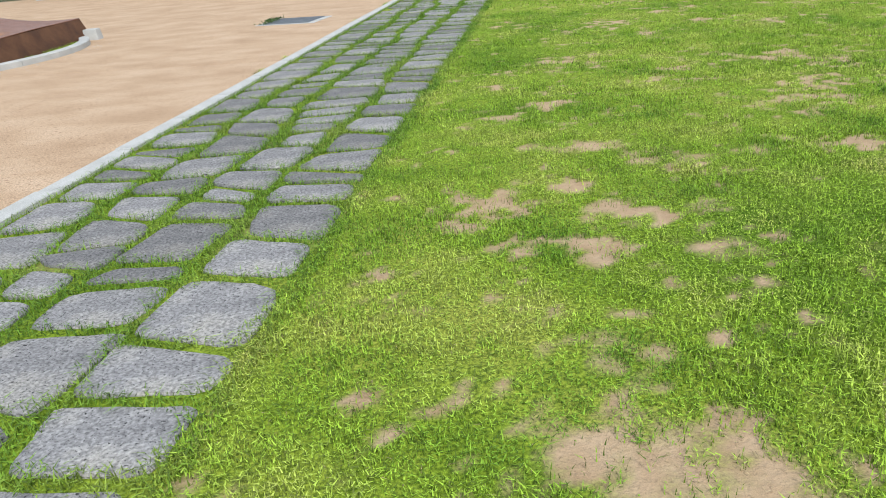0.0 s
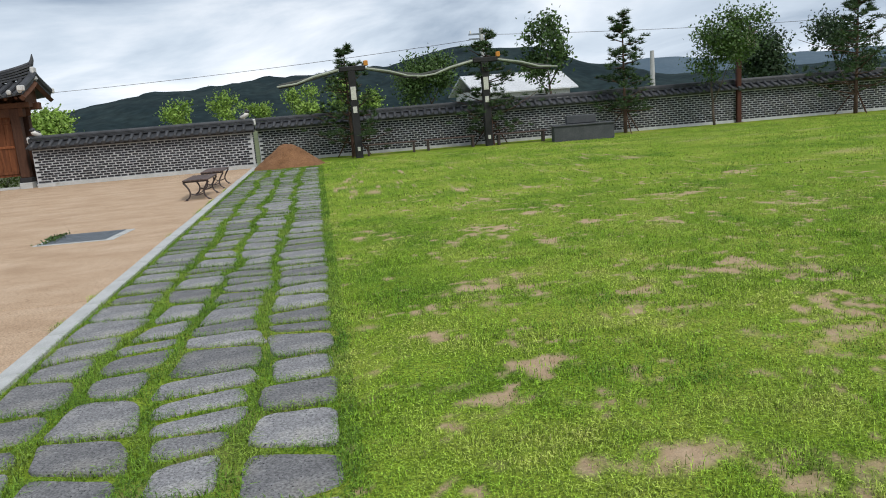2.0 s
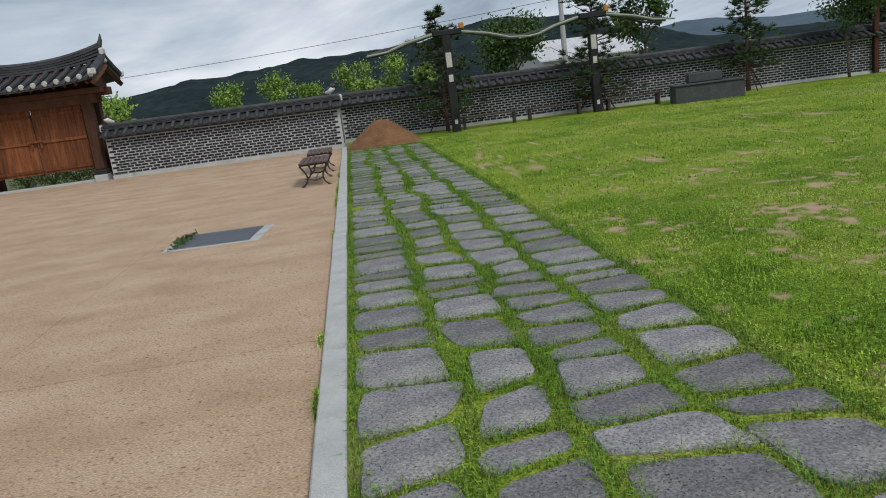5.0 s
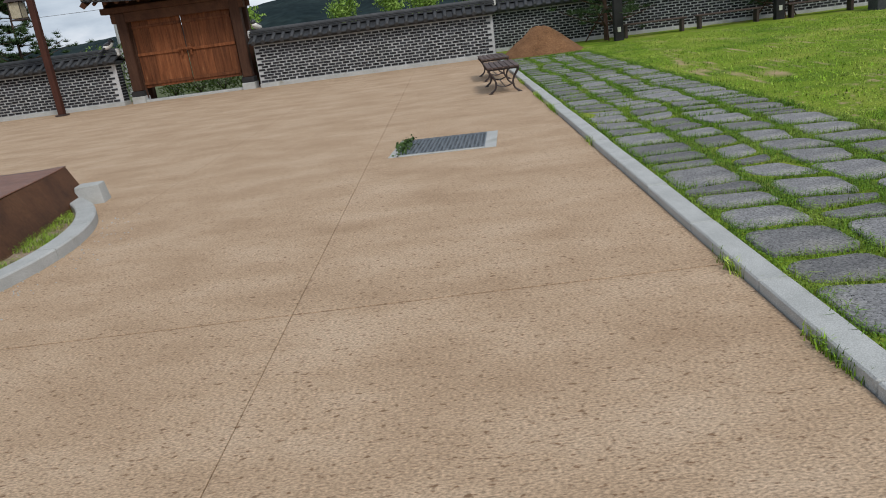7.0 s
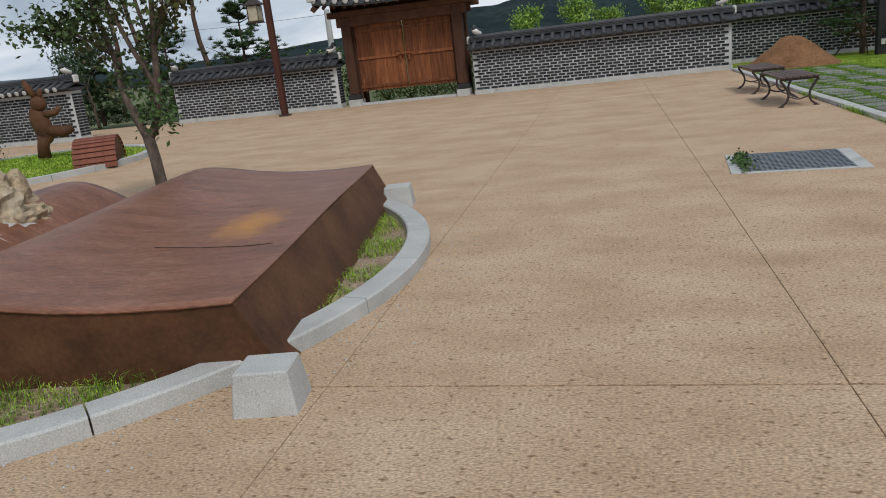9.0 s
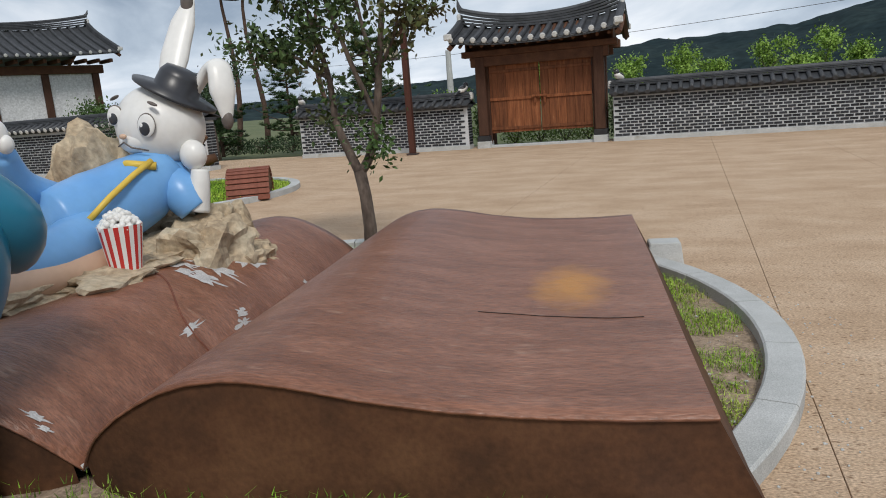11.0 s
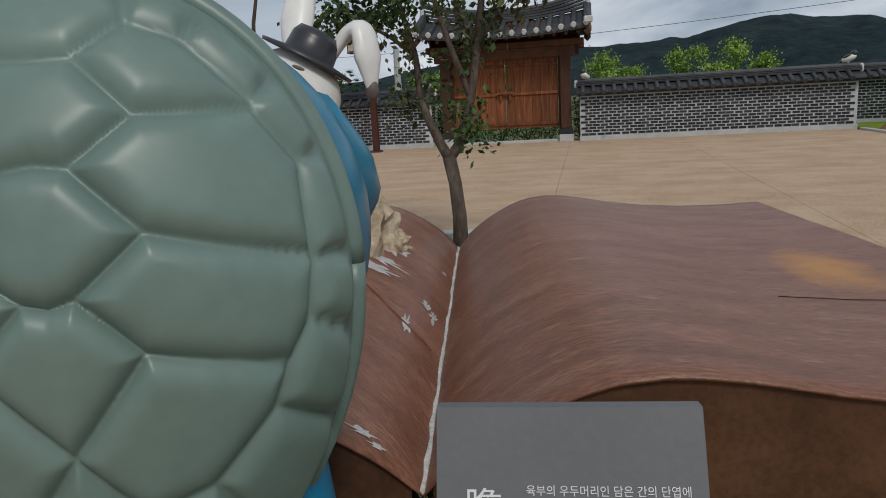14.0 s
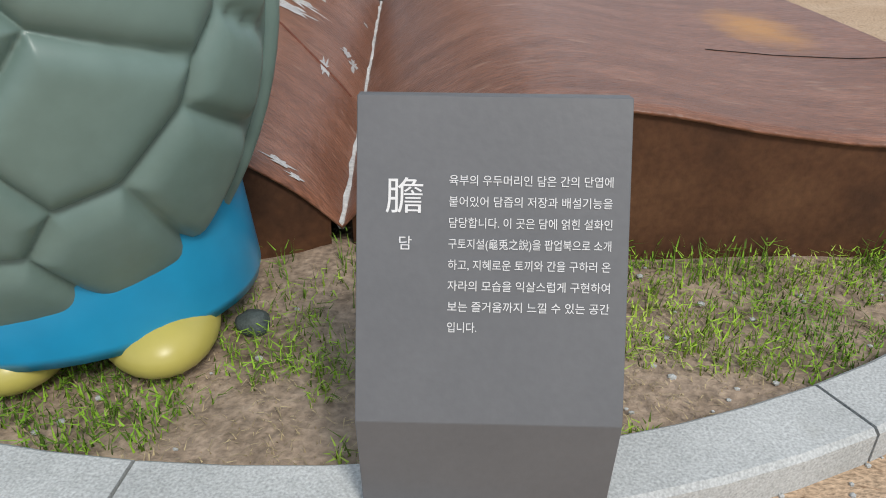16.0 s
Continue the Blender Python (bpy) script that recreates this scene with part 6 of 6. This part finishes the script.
def build_bird(x, y, z, rot, label):
    bm = bmesh.new()
    blob(bm, (0, 0, 0.10), (0.16, 0.085, 0.075), 0, Euler((0, radians(22), 0)), 16, 10)
    blob(bm, (-0.10, 0, 0.20), (0.07, 0.062, 0.065), 1, None, 14, 10)
    limb(bm, [(-0.15, 0, 0.2), (-0.21, 0, 0.19)], [0.018, 0.004], 1, 6)
    limb(bm, [(0.1, 0, 0.07), (0.22, 0, 0.0), (0.34, 0, -0.04)], [0.05, 0.035, 0.02], 1, 8, 0.6)
    blob(bm, (0.02, 0, 0.135), (0.11, 0.09, 0.045), 1, Euler((0, radians(22), 0)), 14, 8)
    limb(bm, [(0, 0.02, -0.02), (0, 0.02, 0.06)], 0.02, 0, 6)
    bmesh.ops.recalc_face_normals(bm, faces=bm.faces)
    ob = part("bird_figure", bm, [M_WHITE, M_BLACK], at=pose(x, y, z, 0, 0, rot) @ Matrix.Scale(1.25, 4))
    tagged(ob, label, "bird figure", "bird figures on the walls")


for x, y, z, r in ((-0.12, 32.68, 1.70, 150), (-6.93, 32.66, 1.66, 60), (-11.5, 32.66, 1.66, 240), (-16.95, 32.66, 1.66, 100), (-18.55, 29.62, 1.9, 80)):
    build_bird(x, y, z, r, "black and white bird figure on the ridge end")


def build_pole(x, y, h, arm=True):
    p = thing("utility_pole", "grey concrete utility pole with cross arms", "utility pole", pose(x, y, -0.15))
    part("pole", tubed([(0, 0, 0), (0, 0, h)], [0.17, 0.11], 10), M_GRANITE, p)
    if arm:
        for z in (h - 0.35, h - 0.6):
            part("cross_arm", boxed(-0.7, 0.7, -0.05, 0.05, z, z + 0.08), M_GALV, p)
        for xx in (-0.6, 0.0, 0.6):
            part("insulator", tubed([(xx, 0, h - 0.27), (xx, 0, h - 0.12)], 0.05, 6), M_WHITE, p)


build_pole(11.6, 46, 5.7)
build_pole(20.9, 45, 3.8, False)
build_pole(-14.2, 40, 3.6, False)


def build_wire(a, b, sag, r=0.012):
    pts = []
    for k in range(25):
        t = k / 24
        p = Vector(a).lerp(Vector(b), t)
        pts.append(p - Vector((0, 0, sag * 4 * t * (1 - t))))
    ob = part("overhead_wire", tubed(pts, r, 4), M_IRON)
    tagged(ob, "thin dark overhead wire above the fields", "wire", "overhead wires")


build_wire((11.6, 46, 5.0), (-45, 66, 5.4), 0.9)
build_wire((11.6, 46, 5.2), (60, 52, 6.0), 0.6)


def build_house():
    h = thing("far_house", "low house with a pale grey gabled roof", "house", pose(18.5, 66, -0.1, 0, 0, 10))
    part("wall", boxed(-4, 4, -2.5, 2.5, 0, 2.6), M_PLASTER, h, "plain plaster wall")
    bm = bmesh.new()
    a = [[bm.verts.new((x, y, z)) for y, z in ((-3.0, 2.4), (0, 3.9), (3.0, 2.4), (3.0, 2.3), (0, 3.75), (-3.0, 2.3))] for x in (-4.5, 4.5)]
    for k in range(6):
        bm.faces.new((a[0][k], a[0][(k + 1) % 6], a[1][(k + 1) % 6], a[1][k]))
    bm.faces.new(list(reversed(a[0])))
    bm.faces.new(a[1])
    bmesh.ops.recalc_face_normals(bm, faces=bm.faces)
    part("roof", bm, M_STRAW, h, "pale sheet roof")
    for x in (-2.2, 0.8):
        part("window", boxed(x, x + 1.2, -2.53, -2.49, 1.0, 2.0), M_DARK, h)


build_house()


# ---- stone path and grass ----
STONES = []


def edge_x(ci, y):
    """The wandering long joints of the path."""
    base = (0.17, 0.70, 1.20, 1.72, 2.30)[ci]
    return base + (0.0 if ci in (0, 4) else 0.16 * noise.noise(Vector((y * 1.3, ci * 7.3, 0.5))))


def build_path():
    path = thing("pavement_stone_path", "path of dark basalt stones set in grass", "pavement", kind="structure")
    rng = random.Random(9)
    for ci in range(4):
        y = 1.6 + 0.17 * ci
        slope = rng.uniform(-0.05, 0.05)
        while y < 29.6:
            ln = rng.uniform(0.36, 0.6) if rng.random() > 0.25 else rng.uniform(0.24, 0.34)
            nxt = rng.uniform(-0.075, 0.075)
            gap = rng.uniform(0.026, 0.052) * (1 + 0.05 * max(0.0, y - 13))
            jit = lambda: rng.uniform(-0.038, 0.038)
            quad = [(edge_x(ci, y) + gap + jit() * (ci > 0), y + gap - slope), (edge_x(ci + 1, y) - gap + jit() * (ci < 3), y + gap + slope),
                    (edge_x(ci + 1, y + ln) - gap + jit() * (ci < 3), y + ln - gap + nxt), (edge_x(ci, y + ln) + gap + jit() * (ci > 0), y + ln - gap - nxt)]
            slope = nxt
            # clipped corners and uneven edges
            pts = []
            for k in range(4):
                a, b, c = Vector(quad[k - 1]), Vector(quad[k]), Vector(quad[(k + 1) % 4])
                cut = min(0.32 * (a - b).length, 0.32 * (c - b).length, rng.uniform(0.04, 0.11) if rng.random() > 0.15 else rng.uniform(0.12, 0.17))
                p, q = b + (a - b).normalized() * cut, b + (c - b).normalized() * cut
                pts += [p, (p + q) / 2 + (b - (p + q) / 2) * 0.45, q]
                far = c + (b - c).normalized() * min(0.09, 0.4 * (c - b).length)
                pts += [q.lerp(far, t) for t in (0.3, 0.62)]
            cx, cy = sum(p.x for p in pts) / len(pts), sum(p.y for p in pts) / len(pts)
            outline = []
            for p in pts:
                w = 1 + 0.07 * noise.noise(Vector((p.x * 9, p.y * 9, ci)))
                outline.append(((p.x - cx) * w, (p.y - cy) * w))
            n = len(outline)
            tilt = (rng.uniform(-0.02, 0.02), rng.uniform(-0.02, 0.02))
            bm = bmesh.new()
            rings = [[bm.verts.new((u * k, v * k, z + tilt[0] * u + tilt[1] * v)) for u, v in outline] for k, z in ((1.0, -0.06), (1.0, 0.024), (0.965, 0.034))]
            for a, b in zip(rings, rings[1:]):
                for k in range(n):
                    bm.faces.new((a[k], a[(k + 1) % n], b[(k + 1) % n], b[k]))
            bm.faces.new(rings[-1])
            part("stone", bm, M_BASALT, path, at=pose(cx, cy, rng.uniform(-0.004, 0.010)))
            STONES.append((cx, cy, max(abs(u) for u, v in outline) * 0.94, max(abs(v) for u, v in outline) * 0.94))
            y += ln


build_path()


def blades(name, label, pts, h, width, seed, mat, lean=0.7, stuff=True, droop=0.3):
    """Grass: two tapering triangles a blade, bent over."""
    rng = np.random.default_rng(seed)
    n = len(pts)
    a = rng.uniform(0, 2 * np.pi, n)
    d = np.stack([np.cos(a), np.sin(a), np.zeros(n)], 1)
    s = np.stack([-np.sin(a), np.cos(a), np.zeros(n)], 1)
    hh = (h * rng.uniform(0.5, 1.35, n))[:, None] if np.isscalar(h) else (h * rng.uniform(0.6, 1.3, n))[:, None]
    w = width * rng.uniform(0.6, 1.3, n)[:, None]
    ln = rng.uniform(0.1, lean, n)[:, None]
    up = np.array([0, 0, 1.0])
    m = pts + up * hh * 0.62 + d * hh * ln * 0.35
    t = pts + up * hh * (1 - droop * ln) + d * hh * ln
    tris = np.concatenate([np.stack([pts - s * w, pts + s * w, m + s * w * 0.5], 1), np.stack([m + s * w * 0.75, m - s * w * 0.75, t], 1)])
    ob = part(name, tri_cloud(name, tris, mat), None)
    tagged(ob, label, "grass", kind="stuff")


def lookup(x, y):
    """Bareness of the turf by nearest grid point."""
    i = np.clip(np.searchsorted(LAWN_X, x), 0, len(LAWN_X) - 1)
    j = np.clip(np.searchsorted(LAWN_Y, y), 0, len(LAWN_Y) - 1)
    return LAWN_V[j, i]


def build_grass():
    rng = np.random.default_rng(21)

    def scatter(n, x0, x1, y0, y1, thin=1.0, tuft=0.0):
        x, y = rng.uniform(x0, x1, n), rng.uniform(y0, y1, n)
        if tuft:
            k = n // 26
            cx, cy = rng.uniform(x0, x1, k), rng.uniform(y0, y1, k)
            pick = rng.integers(0, k, n)
            x, y = cx[pick] + rng.normal(size=n) * tuft, cy[pick] + rng.normal(size=n) * tuft
        keep = (rng.random(n) > lookup(x, y) * 1.15 * thin) & (x > 2.28)
        return np.stack([x[keep], y[keep], np.full(keep.sum(), 0.022)], 1)

    blades("lawn_grass", "short bright green lawn grass", scatter(190000, 2.28, 7.0, 4.2, 9.5), 0.034, 0.0030, 1, M_GRASS, 1.3)
    blades("lawn_grass", "short bright green lawn grass", scatter(150000, 2.28, 10.5, 9.5, 17.0), 0.038, 0.0048, 2, M_GRASS, 1.3)
    blades("lawn_grass", "short bright green lawn grass", scatter(70000, 2.28, 22.0, 17.0, 31.0), 0.05, 0.010, 3, M_GRASS, 1.2)
    blades("lawn_tufts", "taller tufts of lawn grass", scatter(60000, 2.28, 8.5, 4.2, 14.0, 0.4, 0.045), 0.06, 0.0034, 4, M_GRASS, 0.9)
    x, y = rng.uniform(2.3, 8.5, 46000), rng.uniform(4.2, 12.5, 46000)
    keep = lookup(x, y) + 0.12 * rng.random(46000) > 0.1
    blades("dry_straw", "dry straw on the bare places", np.stack([x[keep], y[keep], np.full(keep.sum(), 0.024)], 1), 0.02, 0.0018, 5, M_DRYGRASS, 2.2)
    # joints of the stone path
    st = np.array(STONES)
    pts = []
    for lo, hi, n in ((2.0, 9.0, 60000), (9.0, 17.0, 90000), (17.0, 30.0, 80000)):
        x, y = rng.uniform(KERB_W + 0.01, 2.36, n), rng.uniform(lo, hi, n)
        ok = np.ones(n, bool)
        for cx, cy, hx, hy in st[(st[:, 1] > lo - 1) & (st[:, 1] < hi + 1)]:
            ok &= ~((np.abs(x - cx) / (hx * 0.9)) ** 5 + (np.abs(y - cy) / (hy * 0.9)) ** 5 < 1)
        pts.append(np.stack([x[ok], y[ok], np.full(ok.sum(), 0.02)], 1))
    blades("path_grass", "green grass growing between the path stones", pts[0], 0.052, 0.0036, 6, M_PATHGRASS, 1.6)
    blades("path_grass", "green grass growing between the path stones", pts[1], 0.05, 0.0034, 7, M_PATHGRASS, 1.6)
    blades("path_grass", "green grass growing between the path stones", pts[2], 0.045, 0.006, 8, M_PATHGRASS, 1.2)
    # weeds against the kerb on the plaza side
    yk = np.concatenate([rng.normal(c, s, n) for c, s, n in ((12.3, 0.12, 130), (13.3, 0.1, 90), (20.0, 0.25, 260), (21.4, 0.3, 300), (17.2, 0.1, 60), (24.0, 0.3, 200))])
    blades("kerb_weeds", "weeds along the foot of the kerb", np.stack([rng.normal(-0.012, 0.012, len(yk)), yk, np.zeros(len(yk))], 1), 0.07, 0.004, 9, M_GRASS, 0.9)
    # bed around the book
    n = 44000
    r, a = BED_R - 0.2 - np.abs(rng.normal(size=n)) * 0.45, rng.uniform(0, 2 * np.pi, n)
    x, y = BED[0] + r * np.cos(a), BED[1] + r * np.sin(a)
    dense = np.array([fbm(px, py, 2.2, 8.0) for px, py in zip(x, y)])
    u = (x + 7.39) * math.cos(radians(7.9)) + (y - 13.13) * math.sin(radians(7.9))
    v = -(x + 7.39) * math.sin(radians(7.9)) + (y - 13.13) * math.cos(radians(7.9))
    free = ~((np.abs(u) < 2.5) & (v > 0.02) & (v < 4.05))
    far = np.where(x > -7.15, -0.02, 0.16)
    keep = free & (dense > far - 0.12)
    blades("bed_grass", "thin green grass on the dry bed", np.stack([x[keep], y[keep], np.full(keep.sum(), 0.012)], 1), 0.055, 0.0034, 10, M_GRASS, 1.3)
    k2 = free & (rng.random(n) < 0.4)
    blades("bed_straw", "dry straw and clippings on the bed", np.stack([x[k2], y[k2], np.full(k2.sum(), 0.022)], 1), 0.016, 0.002, 11, M_DRYGRASS, 3.0)
    # tall grass against the plates of the book
    n = 1500
    uu = rng.uniform(-2.3, 2.4, n)
    ok = np.array([fbm(q, 0.3, 2.5, 4.0) for q in uu]) > 0.05
    uu, vv = uu[ok], rng.normal(0.0, 0.075, ok.sum())
    ca, sa = math.cos(radians(7.9)), math.sin(radians(7.9))
    blades("tall_grass", "taller grass along the foot of the steel book", np.stack([-7.39 + uu * ca - vv * sa, 13.13 + uu * sa + vv * ca, np.full(len(uu), 0.01)], 1), 0.10, 0.0035, 12, M_PATHGRASS, 0.9)
    # second bed
    n = 9000
    r, a = 2.9 * np.sqrt(rng.random(n)), rng.uniform(0, 2 * np.pi, n)
    blades("far_bed_grass", "grass on the second round bed", np.stack([-15.3 + r * np.cos(a), 22.8 + r * np.sin(a), np.full(n, 0.06)], 1), 0.06, 0.01, 13, M_GRASS, 1.0)


build_grass()


# pebbles and grit on the bed and the plaza
def build_grit():
    rng = np.random.default_rng(5)
    bm = bmesh.new()
    for _ in range(420):
        r, a = BED_R - 0.2 - abs(rng.normal()) * 0.45, rng.uniform(0, 6.283)
        s = rng.uniform(0.004, 0.013)
        bmesh.ops.create_icosphere(bm, subdivisions=1, radius=s, matrix=Matrix.Translation((BED[0] + r * math.cos(a), BED[1] + r * math.sin(a), 0.02)) @ Matrix.Diagonal((1, rng.uniform(0.6, 1), 0.6, 1)))
    for _ in range(260):
        a, r = rng.uniform(-1.9, 0.4), BED_R + abs(rng.normal()) * 0.18
        bmesh.ops.create_icosphere(bm, subdivisions=1, radius=rng.uniform(0.003, 0.008), matrix=Matrix.Translation((BED[0] + r * math.cos(a), BED[1] + r * math.sin(a), 0.002)))
    tagged(part("grit", bm, M_GRANITE), "loose pale grit and pebbles", "gravel", kind="stuff")


build_grit()
